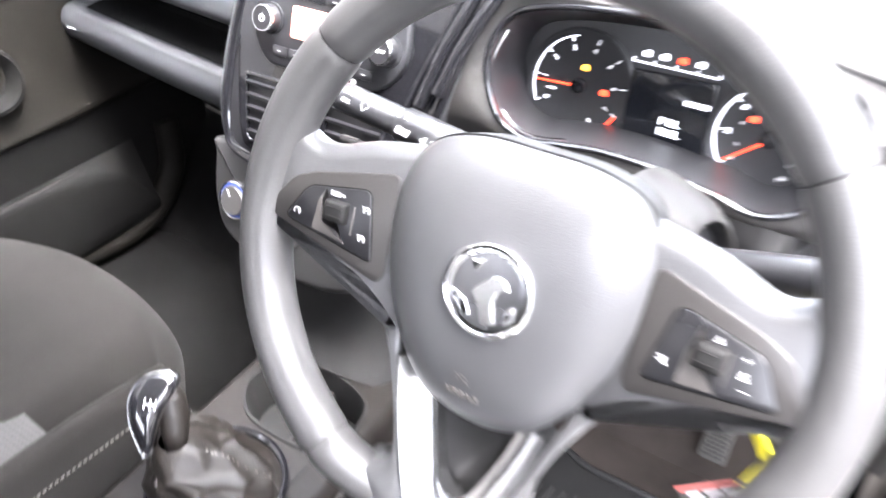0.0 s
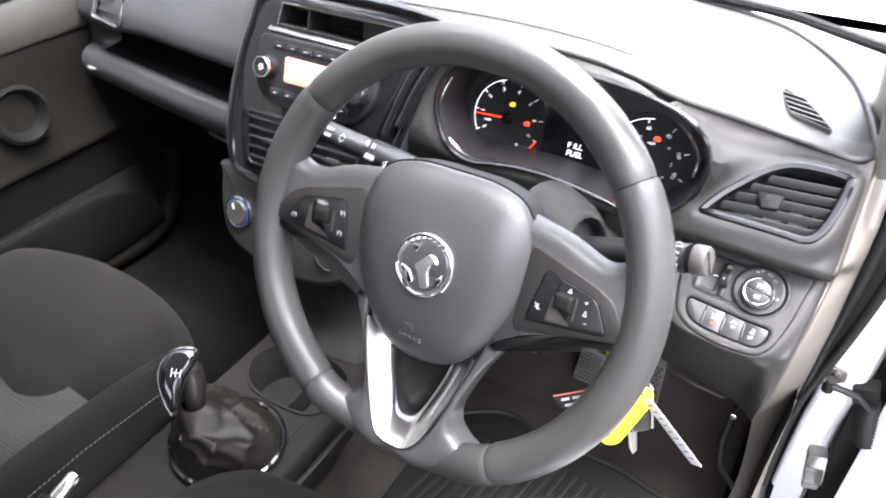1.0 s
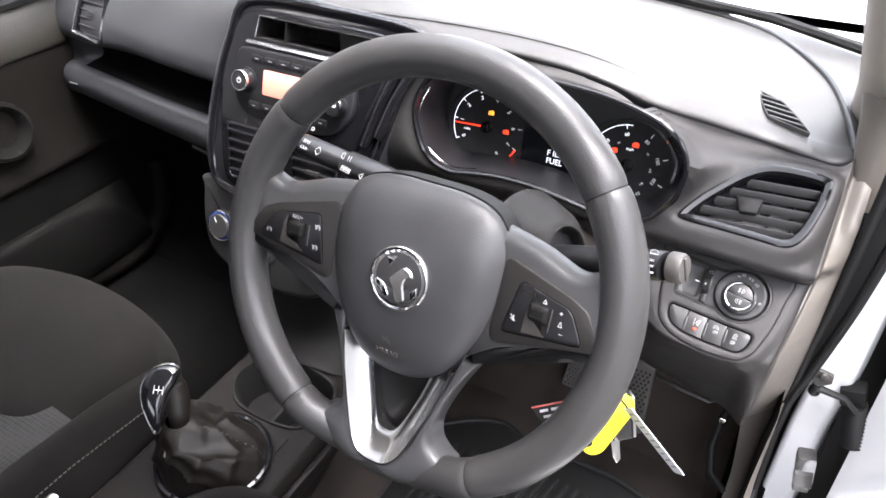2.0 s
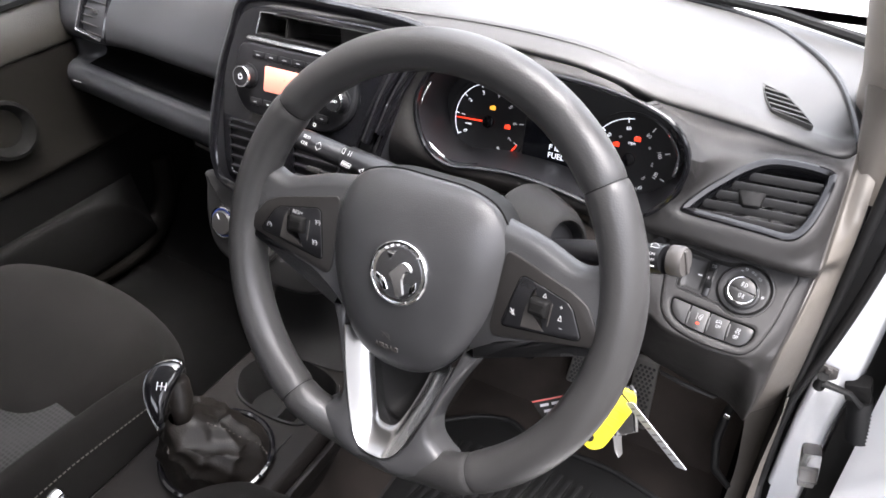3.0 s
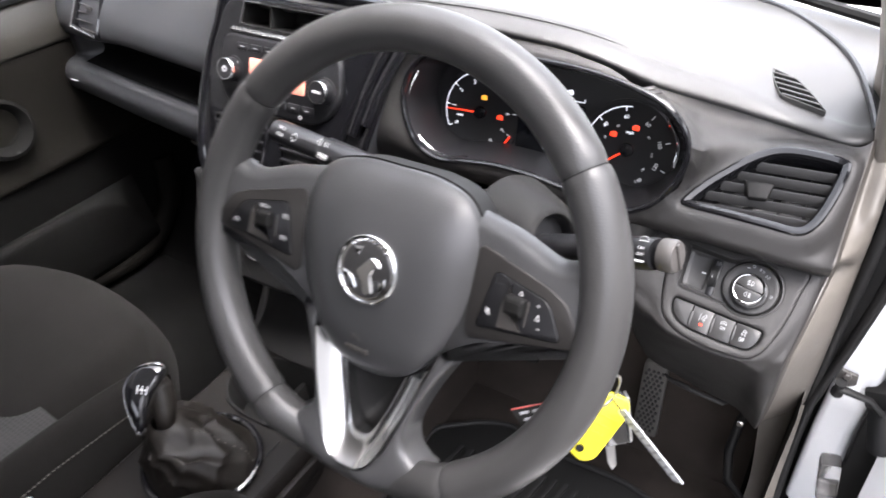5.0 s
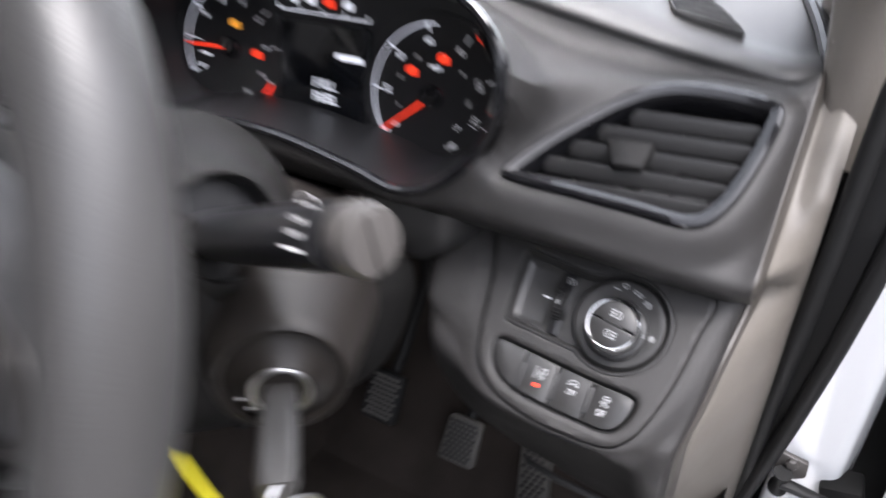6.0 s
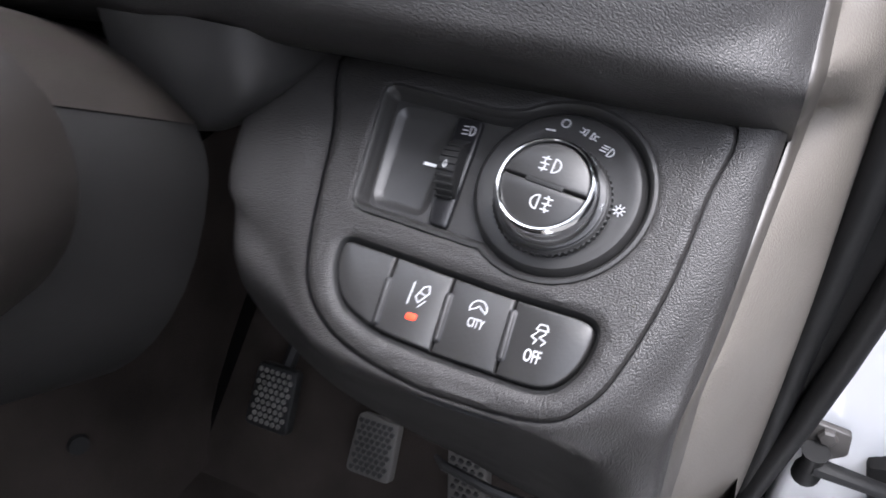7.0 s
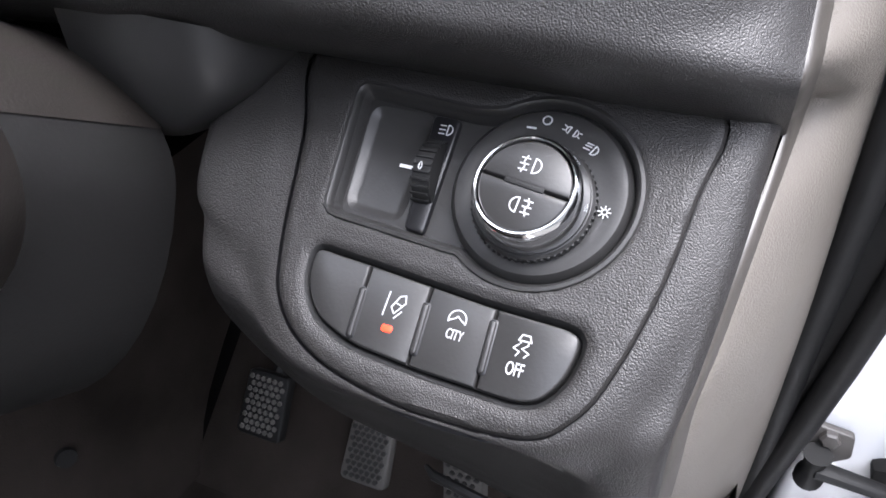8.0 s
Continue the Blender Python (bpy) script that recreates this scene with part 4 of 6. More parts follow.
LS = plane((-0.1205, 0.1125, 0.905), (0.10, -0.72, 0.68), (0.16, 0.5, 0.8))
mark("symbol", [[(-0.004, -0.0018), (0.004, -0.0018), (0.004, 0.0018), (-0.004, 0.0018), (-0.004, -0.0018)], [(-0.003, 0), (0.003, 0)]], shift(LS, -0.008, -0.004, 0.0012), lstalk, PRINT, 0.00045, size=1.2)
words("lettering", "MENU", shift(LS, -0.008, -0.004, 0.0014), 0.0037, PRINT, lstalk)
mark("symbol", [[(-0.006, 0), (-0.003, 0.0025), (-0.003, -0.0025), (-0.006, 0)], [(0.001, 0.0025), (0.004, 0), (0.001, -0.0025), (0.001, 0.0025)], [(0.006, 0.003), (0.006, -0.003)]], shift(LS, 0.014, -0.003, 0.0006), lstalk, PRINT, 0.00045, size=1.2)
mark("symbol", [arc(0.0025, 90, 270, (-0.003, 0)), [(-0.003, 0.0025), (-0.003, -0.0025)], [(0.001, 0.002), (0.001, -0.002)], [(0.003, 0.002), (0.003, -0.002)]], shift(LS, -0.012, 0.007, 0.0004), lstalk, PRINT, 0.00045, size=1.2)
LS2 = shift(LS, -0.048, 0.0, -0.001)
words("lettering", "SET/", shift(LS2, -0.012, 0.0032, 0.0005), 0.0043, PRINT, lstalk)
words("lettering", "CLR", shift(LS2, -0.012, -0.0032, 0.0005), 0.0043, PRINT, lstalk)
mark("symbol", [[(-0.0025, 0.0006), (0, 0.0035), (0.0025, 0.0006)], [(-0.0025, -0.0006), (0, -0.0035), (0.0025, -0.0006)]], shift(LS2, 0.004, 0.0, 0.0008), lstalk, PRINT, 0.00045, size=1.2)
rstalk = stalk("wiper_stalk", "black wiper stalk with a grey turning end", (0.068, 0.138, 0.855), (0.176, 0.105, 0.906), [0.012, 0.0128, 0.0134, 0.0137, 0.0137, 0.013], [0, 0.2, 0.4, 0.6, 0.98, 1.0])
RS = plane((0.183, 0.1040, 0.908), (0.955, -0.16, 0.25))
part("end_knob", lathe(RS, [(0.0114, -0.004), (0.0119, -0.003), (0.0119, 0.005), (0.0106, 0.0075), (0.0, 0.008)], 36), GREY, rstalk, "grey turning end")
part("grip", box(RS, (-0.0020, 0.0020), (-0.0098, 0.0098), (0.007, 0.0092), 0.001), GREY, rstalk)
RW = plane((0.166, 0.0952, 0.9090), (0.05, -0.80, 0.6), (-0.1, 0.6, 0.8))
for v, txt in ((0.0045, "ON"), (0.0, "OFF")):
    words("lettering", txt, shift(RW, 0.0, v, 0.0010), 0.0029, PRINT, rstalk)
mark("symbol", [[(-0.003, 0), (0.003, 0)]], shift(RW, 0.0, -0.0045, 0.0008), rstalk, PRINT, 0.0012)
mark("symbol", [[(-0.004, -0.001), (0.004, -0.001)], arc(0.004, 20, 160, (0, -0.001))], shift(RW, 0.001, 0.0105, -0.0012), rstalk, PRINT, 0.0005, size=0.8)

# ---- light switch panel ----
panel = thing("switch_panel", "grained black light switch panel with four push buttons", "switch panel")
base_c, knob_c = Vector((0.0115, 0.0425)), Vector((0.0112, 0.0391))
WELL = rounded(mm([(-51.5, 66.5), (-49, 26), (-7.5, 22.2)]) + [tuple(p) for p in ring(0.0262, 30, base_c, 230, 486)] + mm([(-12, 62.5)]), 0.0035, 3)
BAR = rounded(mm([(-49.5, 15), (-28, 13.2), (8, 9.8), (31, 8.9), (34, 5.5), (32, -5), (27, -12), (21, -14), (-8, -13), (-29, -11), (-42, -6), (-48.5, 3)]), 0.005, 4)


def panel_skin():
    """The plate with two wells cut through it, laid as a fine grid that is drawn tight round their edges."""
    bm = bmesh.new()
    step = 0.0016
    xs = [-0.074 + step * i for i in range(82)]
    ys = [-0.024 + step * i for i in range(66)]
    wells = (inset(WELL, -0.0006), inset(BAR, -0.0006))
    line = inset(OUT, 0.0)
    grid = {}
    for i, x in enumerate(xs):
        for j, y in enumerate(ys):
            grid[i, j] = Vector((x, y))
    keep = {}
    for i in range(len(xs) - 1):
        for j in range(len(ys) - 1):
            c = (grid[i, j] + grid[i + 1, j + 1]) / 2
            if inside(c, line) and not any(inside(c, w) for w in wells):
                keep[i, j] = True
    verts = {}
    for (i, j) in keep:
        for a, b in ((i, j), (i + 1, j), (i + 1, j + 1), (i, j + 1)):
            if (a, b) not in verts:
                p = grid[a, b]
                edge = sum((a - q, b - r) in keep for q in (0, 1) for r in (0, 1)) < 4
                h = 0.0015
                if edge:
                    d, q = min((nearest(p, w) for w in (*wells, line)), key=lambda t: t[0])
                    if d < 0.003:
                        p = q
                        h = 0.0004
                else:
                    d = min(nearest(p, w)[0] for w in wells) if any(inside(p, inset(w, -0.004)) for w in wells) else 1
                    if d < 0.0012:
                        h = 0.0012
                verts[a, b] = bm.verts.new(PANEL @ Vector((p.x, p.y, h)))
    for (i, j) in keep:
        bm.faces.new((verts[i, j], verts[i + 1, j], verts[i + 1, j + 1], verts[i, j + 1]))
    return bm


part("panel_plate", panel_skin(), GRAIN, panel)
part("panel_edge", stack(PANEL, [(OUT, -0.006), (inset(OUT, -0.0006), -0.0004), (inset(OUT, 0.0001), 0.0006)], cap=False), GRAIN, panel)
part("panel_gap", stack(PANEL, [(inset(OUT, -0.003), -0.0025), (inset(OUT, 0.001), -0.0025)], cap=False), DIAL, panel)
LEVHOLE = rounded(mm([(-48.8, 63), (-46.8, 28.2), (-27.0, 26.8), (-25.5, 62)]), 0.005, 4)
part("well_lip", stack(PANEL, [(inset(WELL, -0.0022), 0.0010), (inset(WELL, -0.0018), 0.0020), (inset(WELL, -0.0008), 0.0021), (inset(WELL, 0.0), 0.0014), (inset(WELL, 0.0005), -0.001)], cap=False), SATIN, panel)
part("light_well", stack(PANEL, [(inset(WELL, -0.0008), 0.0008), (inset(WELL, 0.0006), -0.0006), (inset(WELL, 0.0016), -0.0036)], cap=False), SATIN, panel)


def holed(m, outer, inner):
    """A flat sheet between an outline and a hole in it."""
    bm = bmesh.new()
    loops = []
    for poly in (outer, inner):
        vs = [bm.verts.new(m @ Vector((p[0], p[1], 0))) for p in poly]
        loops += [bm.edges.new((vs[i - 1], vs[i])) for i in range(len(vs))]
    bmesh.ops.triangle_fill(bm, use_beauty=True, edges=loops)
    return bm


part("well_floor", holed(shift(PANEL, 0, 0, -0.0036), inset(WELL, 0.0016), LEVHOLE), SATIN, panel)
lev = part("leveller_recess", stack(PANEL, [(LEVHOLE, -0.0036), (inset(LEVHOLE, 0.0010), -0.0040), (inset(LEVHOLE, 0.0022), -0.0048), (inset(LEVHOLE, 0.0034), -0.0051)]), SATIN, panel)
part("leveller_strip", plate(PANEL, rounded(mm([(-26.5, 61.5), (-24.8, 25.5), (-18.5, 24.8), (-17.5, 61)]), 0.0015, 3), -0.010, -0.0016, 0.0006), NIGHT, lev)
part("thumbwheel", lathe(shift(PANEL, -0.0222, 0.0435, -0.006) @ pose(0, 0, 0, 0, 90, 4), [(0.0095, -0.0032), (0.0105, -0.0028), (0.0105, 0.0028), (0.0095, 0.0032), (0.0, 0.0032)], 40, base=True), RUBBER, lev, "ridged headlamp level wheel")
for a in range(-60, 61, 12):
    part("wheel_ridge", box(shift(PANEL, -0.0222, 0.0435, -0.006) @ pose(0, 0, 0, a, 0, 0), (-0.0028, 0.0028), (-0.0004, 0.0004), (0.0103, 0.0110), 0.0001), RUBBER, lev)
words("lettering", "0", shift(PANEL, -0.0226, 0.0425, 0.0049), 0.0036, SYMBOL, lev, narrow=0.7)
mark("symbol", [[(-0.0018, 0.0001), (0.0018, -0.0001)]], shift(PANEL, -0.0318, 0.0450, -0.0050), lev, WHITE, 0.0010)
mark("symbol", [arc(0.0022, -90, 90, (0.0008, 0)), [(0.0008, 0.0022), (0.0008, -0.0022)], [(-0.0003, 0.0018), (-0.0028, 0.0018)], [(-0.0003, 0), (-0.0028, 0.0)], [(-0.0003, -0.0018), (-0.0028, -0.0018)]], shift(PANEL, -0.0213, 0.0570, -0.0015), lev, SYMBOL, 0.00025, size=0.72)
rot = part("rotary_base", lathe(shift(PANEL, base_c.x, base_c.y), [(0.0255, -0.003), (0.0250, -0.0005), (0.0235, 0.0012), (0.0215, 0.0015), (0.0195, 0.0012), (0.0165, 0.001), (0.0, 0.001)], 64), SATIN, panel)
KM = shift(PANEL, knob_c.x, knob_c.y)
part("knob_skirt", lathe(KM, [(0.0168, 0.0), (0.0167, 0.0032), (0.0160, 0.0040), (0.0140, 0.0042)], 72, cap=False), SATIN, rot, "ribbed black knob skirt")
for k in range(60):
    a = math.tau * k / 60
    part("knob_rib", box(KM @ Matrix.Rotation(a, 4, "Z"), (0.0162, 0.0171), (-0.00035, 0.00035), (0.0006, 0.0032), 0), SATIN, rot)
part("knob_chrome", lathe(KM, [(0.0154, 0.0030), (0.0159, 0.0045), (0.0156, 0.0070), (0.0150, 0.0098), (0.0143, 0.0122), (0.0137, 0.0136), (0.0131, 0.0141), (0.0127, 0.0140), (0.0125, 0.0130)], 64, cap=False), CHROME, rot, "chrome knob ring")
for s in (1, -1):
    half_b = [Vector((p.x, s * p.y)) for p in ring(0.0123, 24, (0, 0), 1.2, 178.8)]
    pb = part("fog_button", plate(KM @ Matrix.Rotation(radians(-9), 4, "Z"), half_b, 0.006, 0.0136, 0.0006), SATIN, rot)
    FMK = shift(KM, 0.0004, s * 0.0055, 0.0136) @ Matrix.Rotation(radians(-6), 4, "Z")
    lamp = [arc(0.0028, -90, 90, (0.0010, 0)), [(0.001, 0.0028), (0.001, -0.0028)], [(-0.001, 0.0022), (-0.0042, 0.0022)], [(-0.001, 0.0), (-0.0042, 0.0)], [(-0.001, -0.0022), (-0.0042, -0.0022)], [(-0.0022, 0.0032), (-0.0030, 0.001), (-0.0022, -0.001), (-0.0030, -0.0032)]]
    if s < 0:
        lamp = [[(-x, y) for x, y in q] for q in lamp]
    mark("symbol", lamp, FMK, pb, SYMBOL, 0.00032, 0.0002, size=0.72)
part("knob_bar", box(KM @ Matrix.Rotation(radians(-9), 4, "Z"), (-0.0056, 0.0056), (-0.0007, 0.0007), (0.009, 0.0139), 0.0003), RUBBER, rot)
mark("symbol", [[(-0.0012, 0), (0.0012, 0)]], shift(PANEL, 0.0048, 0.0602, 0.0015), rot, SYMBOL, 0.0005)
mark("symbol", [arc(0.0016, 0, 360, k=14)], shift(PANEL, 0.0087, 0.0630, 0.0015), rot, SYMBOL, 0.00034, size=0.78)
mark("symbol", [arc(0.0014, 90, 270, (-0.0008, 0)), arc(0.0014, -90, 90, (0.0016, 0)), [(-0.0008, 0.0014), (-0.0008, -0.0014)], [(0.0016, 0.0014), (0.0016, -0.0014)], [(-0.0035, 0.001), (-0.0025, 0.0008)], [(-0.0035, -0.001), (-0.0025, -0.0008)], [(0.0042, 0.001), (0.0034, 0.0008)], [(0.0042, -0.001), (0.0034, -0.0008)]], shift(PANEL, 0.0160, 0.0608, 0.0015, -22), rot, SYMBOL, 0.00028, size=0.72)
mark("symbol", [arc(0.0017, -90, 90, (0.0008, 0)), [(0.0008, 0.0017), (0.0008, -0.0017)], [(-0.0002, 0.0014), (-0.0024, 0.0008)], [(-0.0002, 0.0004), (-0.0024, -0.0002)], [(-0.0002, -0.0008), (-0.0024, -0.0014)]], shift(PANEL, 0.0226, 0.0566, 0.0015, -30), rot, SYMBOL, 0.00028, size=0.8)
mark("symbol", [arc(0.0012, 0, 360, k=12)] + [[(0.0018 * math.cos(radians(a)), 0.0018 * math.sin(radians(a))), (0.0027 * math.cos(radians(a)), 0.0027 * math.sin(radians(a)))] for a in range(0, 360, 45)], shift(PANEL, 0.0302, 0.0398, 0.0015), rot, SYMBOL, 0.00028, size=0.62)
part("button_well", stack(PANEL, [(inset(BAR, -0.0008), 0.0008), (inset(BAR, 0.0003), -0.0004), (inset(BAR, 0.0006), -0.004)]), RUBBER, panel)
splits = [(-49.8, -49.8), (-29.1, -29.4), (-9.4, -10.2), (10.0, 9.6), (35, 35)]


def clip(poly, a, b, sign):
    """The part of a polygon on one side of the line from a to b."""
    out = []
    nx, ny = (b[1] - a[1]) * sign, -(b[0] - a[0]) * sign
    dist = lambda p: (p[0] - a[0]) * nx + (p[1] - a[1]) * ny
    for i in range(len(poly)):
        p, q = Vector(poly[i - 1][:2]), Vector(poly[i][:2])
        dp, dq = dist(p), dist(q)
        if (dp >= 0) != (dq >= 0):
            out.append(p.lerp(q, dp / (dp - dq)))
        if dq >= 0:
            out.append(q)
    return out


for k in range(4):
    body = inset(BAR, 0.0011)
    if k > 0:
        body = clip(body, ((splits[k][1] + 0.35) * 0.001, -0.02), ((splits[k][0] + 0.35) * 0.001, 0.02), 1)
    if k < 3:
        body = clip(body, ((splits[k + 1][1] - 0.35) * 0.001, -0.02), ((splits[k + 1][0] - 0.35) * 0.001, 0.02), -1)
    bt = part("push_button", stack(PANEL, [(body, -0.004), (body, 0.0006), (inset(body, 0.00025), 0.0010), (inset(body, 0.0006), 0.0012)]), SATIN, panel, "black push button")
    if k > 0:
        x = splits[k][0]
        part("notch_gap", plate(shift(PANEL, x * 0.001, -0.0005, 0.0, 1), rounded(mm([(-1.3, 6.4), (-1.3, -8.4), (1.3, -8.4), (1.3, 6.4)]), 0.0011, 3), -0.002, 0.0014, 0.0001), DIAL, bt)
        part("button_notch", plate(shift(PANEL, x * 0.001, -0.0005, 0.0, 1), rounded(mm([(-0.85, 5.9), (-0.85, -7.9), (0.85, -7.9), (0.85, 5.9)]), 0.0008, 3), -0.002, 0.0022, 0.0004), SATIN, bt)
    if k == 1:
        B1 = shift(PANEL, -0.0187, 0.0030, 0.0012)
        mark("symbol", [[(-0.0030, -0.0038), (-0.0026, 0.0038)], [(0.0006, -0.0026), (0.0036, 0.0012), (0.0030, 0.0036), (0.0012, 0.0030), (-0.0008, -0.0008), (0.0006, -0.0026)], [(0.0004, 0.0008), (0.0024, 0.0002)], [(0.0010, -0.0040), (0.0030, -0.0016)]], B1, bt, SYMBOL, 0.00034, 0.0002, size=0.88)
        part("indicator_light", plate(shift(PANEL, -0.0188, -0.0037, 0.0012), rounded([(-0.0017, -0.0010), (0.0017, -0.0010), (0.0017, 0.0010), (-0.0017, 0.0010)], 0.0008, 3), -0.0005, 0.0002, 0.0001), REDLIT, bt, "small lit red lamp")
    if k == 2:
        mark("symbol", [arc(0.0028, -20, 200, (0, 0.0020), 14), [(-0.0026, 0.0014), (-0.0008, 0.0022), (0, 0.0030), (0.0010, 0.0022), (0.0026, 0.0012)]], shift(PANEL, 0.0, 0.0016, 0.0012), bt, SYMBOL, 0.00032, 0.0002, size=0.9)
        words("lettering", "CITY", shift(PANEL, 0.0004, -0.0008, 0.0013, -3), 0.0039, SYMBOL, bt, narrow=0.58)
    if k == 3:
        mark("symbol", [[(-0.0018, 0.0018), (-0.0010, 0.0036), (0.0014, 0.0036), (0.0022, 0.0018), (-0.0018, 0.0018)], [(-0.0010, 0.0010), (-0.0010, 0.0018)], [(0.0014, 0.0010), (0.0014, 0.0018)], [(0.0016, 0.0008), (-0.0002, -0.0006), (0.0022, -0.0016), (0.0010, -0.0030)], [(-0.0014, 0.0006), (-0.0028, -0.0008), (-0.0008, -0.0016), (-0.0016, -0.0030)]], shift(PANEL, 0.0190, 0.0008, 0.0012), bt, SYMBOL, 0.00032, 0.0002, size=0.85)
        words("lettering", "OFF", shift(PANEL, 0.0184, -0.0053, 0.0013), 0.0050, SYMBOL, bt, narrow=0.55)

# ---- driver's side air vent ----
vent = thing("side_air_vent", "black side air vent with gloss surround and slats", "air vent")
VIN = inset(VENTO, 0.0095)
part("surround", stack(VENT, [(VENTO, -0.010), (inset(VENTO, -0.0004), 0.0), (inset(VENTO, 0.0008), 0.0028), (inset(VENTO, 0.0030), 0.0040), (inset(VENTO, 0.0070), 0.0022), (inset(VENTO, 0.0090), -0.002), (VIN, -0.010)], cap=False), GLOSS, vent, "gloss black surround")
part("cavity", stack(VENT, [(inset(VENTO, 0.0072), -0.006), (inset(VENTO, 0.009), -0.045)]), DIAL, vent)


for v in (-0.021, -0.0085, 0.004, 0.0165, 0.029):
    lo, hi = span(VIN, v)
    bm = bmesh.new()
    prof = [(0.0030, 0.0038), (0.0021, 0.0050), (0.0012, 0.0046), (-0.0036, -0.0022), (-0.0030, -0.0038), (0.0028, 0.0022)]
    SMX = shift(VENT, 0, v, -0.0085)
    a = [bm.verts.new(SMX @ Vector((lo - 0.001, p[0], p[1]))) for p in prof]
    b = [bm.verts.new(SMX @ Vector((hi + 0.001, p[0], p[1]))) for p in prof]
    for i in range(6):
        bm.faces.new((a[i], a[(i + 1) % 6], b[(i + 1) % 6], b[i]))
    bm.faces.new(a[::-1])
    bm.faces.new(b)
    part("slat", bm, SATIN, vent)
part("slide_tab", plate(shift(VENT, 0.0, 0.001, -0.002), rounded(mm([(-14, 8), (12, 8.5), (8, -8.5), (-8, -9)]), 0.002, 4), -0.010, 0.003, 0.0015), DARK, vent, "sliding adjuster tab")
for u in (-0.03, 0.022, 0.043):
    part("rear_vane", box(shift(VENT, u, 0.004, -0.03), (-0.0008, 0.0008), (-0.026, 0.032), (-0.01, 0.004), 0), DARK, vent)

# ---- instrument cluster ----
cluster = thing("instrument_cluster", "instrument cluster with two lit dials and a display", "instrument cluster")
part("bezel", stack(shift(DIALS, 0, 0, 0.052), [(inset(CLUSTER, -0.0025), -0.004), (inset(CLUSTER, -0.0025), 0.0006), (inset(CLUSTER, -0.0012), 0.0022), (inset(CLUSTER, 0.0008), 0.0024), (inset(CLUSTER, 0.0026), 0.0008), (inset(CLUSTER, 0.003), -0.004)], cap=False), GLOSS, cluster, "gloss black bezel")
part("tunnel", stack(DIALS, [(inset(CLUSTER, 0.0028), 0.050), (inset(CLUSTER, 0.006), 0.025), (inset(CLUSTER, 0.013), 0.0)], cap=True), DIAL, cluster)
RC, SC2 = (-0.083, 0.012), (0.082, 0.007)


def dial(name, c, r, label):
    d = part(name, lathe(shift(DIALS, c[0], c[1]), [(r, 0.0005), (r, 0.0022), (r - 0.002, 0.0028), (r - 0.004, 0.0018), (0.0, 0.0018)], 64), DIAL, cluster, label)
    return d


def needle(c, ang, length, parent):
    nd = part("needle", plate(shift(DIALS, c[0], c[1], 0.004, ang), [(-0.006, -0.0010), (length, -0.0005), (length, 0.0005), (-0.006, 0.0010)], -0.0004, 0.0006, 0.0002), REDLIT, parent, "lit red needle")
    part("needle_hub", lathe(shift(DIALS, c[0], c[1], 0.0025), [(0.007, 0.0), (0.0065, 0.003), (0.0, 0.0034)], 24), PIANO, parent)
    return nd


def upright(a):
    """The turn of a figure that stands along a dial and is never upside down."""
    a = (a - 90 + 180) % 360 - 180
    return a - 180 if a > 95 else a + 180 if a < -95 else a


rev = dial("rev_counter", RC, 0.050, "rev counter dial with white figures")
spd = dial("speedometer", SC2, 0.050, "speedometer dial with white figures")
for c, d0, count, step, labels, own in ((RC, 210, 9, 33.75, "0 1 2 3 4 5 6 7 8".split(), rev), (SC2, 221, 8, 40.0, "0 20 40 60 80 100 120 140".split(), spd)):
    mark("scale_arc", [arc(0.0425, d0, d0 - step * 3.2, k=40)], shift(DIALS, c[0], c[1], 0.002), own, GLOW, 0.0008)
    for i in range(count):
        a = radians(d0 - step * i)
        mark("tick", [[(0.0385 * math.cos(a), 0.0385 * math.sin(a)), (0.043 * math.cos(a), 0.043 * math.sin(a))]], shift(DIALS, c[0], c[1], 0.002), own, GLOW if i < 4 else FAINT, 0.0009)
        words("figure", labels[i], shift(DIALS, c[0] + 0.0325 * math.cos(a), c[1] + 0.0325 * math.sin(a), 0.0021, upright(d0 - step * i)), 0.0066 if own is rev else 0.0052, GLOW if i < 4 else FAINT, own)
mark("red_zone", [arc(0.0425, 210 - 33.75 * 7, 210 - 33.75 * 8, k=14)], shift(DIALS, RC[0], RC[1], 0.002), rev, REDLIT, 0.0014)
needle(RC, 183, 0.041, rev)
needle(SC2, 219, 0.041, spd)
ICON = rounded([(-0.0035, -0.0025), (0.0035, -0.0025), (0.0035, 0.002), (0.001, 0.003), (-0.0035, 0.0015)], 0.001, 2)
part("warning_lamp", plate(shift(DIALS, -0.080, 0.0285, 0.002), ICON, 0, 0.0004, 0.0001), AMBER, rev, "lit amber warning lamp")
part("warning_lamp", plate(shift(DIALS, -0.0590, 0.011, 0.002), ICON, 0, 0.0004, 0.0001), REDLIT, rev, "lit red warning lamp")
part("warning_lamp", plate(shift(DIALS, 0.066, 0.0200, 0.002), ICON, 0, 0.0004, 0.0001), REDLIT, spd, "lit red warning lamp")
for k in range(7):
    a = radians(201 - 40.0 * k)
    words("figure", str(10 + 20 * k), shift(DIALS, SC2[0] + 0.0250 * math.cos(a), SC2[1] + 0.0250 * math.sin(a), 0.0021, upright(201 - 40.0 * k)), 0.0030, FAINT, spd)
part("warning_lamp", plate(shift(DIALS, 0.0870, 0.0300, 0.002), ICON, 0, 0.0004, 0.0001), REDLIT, spd, "lit red warning lamp")
words("lettering", "mph", shift(DIALS, 0.0820, 0.0245, 0.002), 0.0045, GLOW, spd)
words("lettering", "x1000", shift(DIALS, -0.1080, 0.0045, 0.002), 0.0034, GLOW, rev)
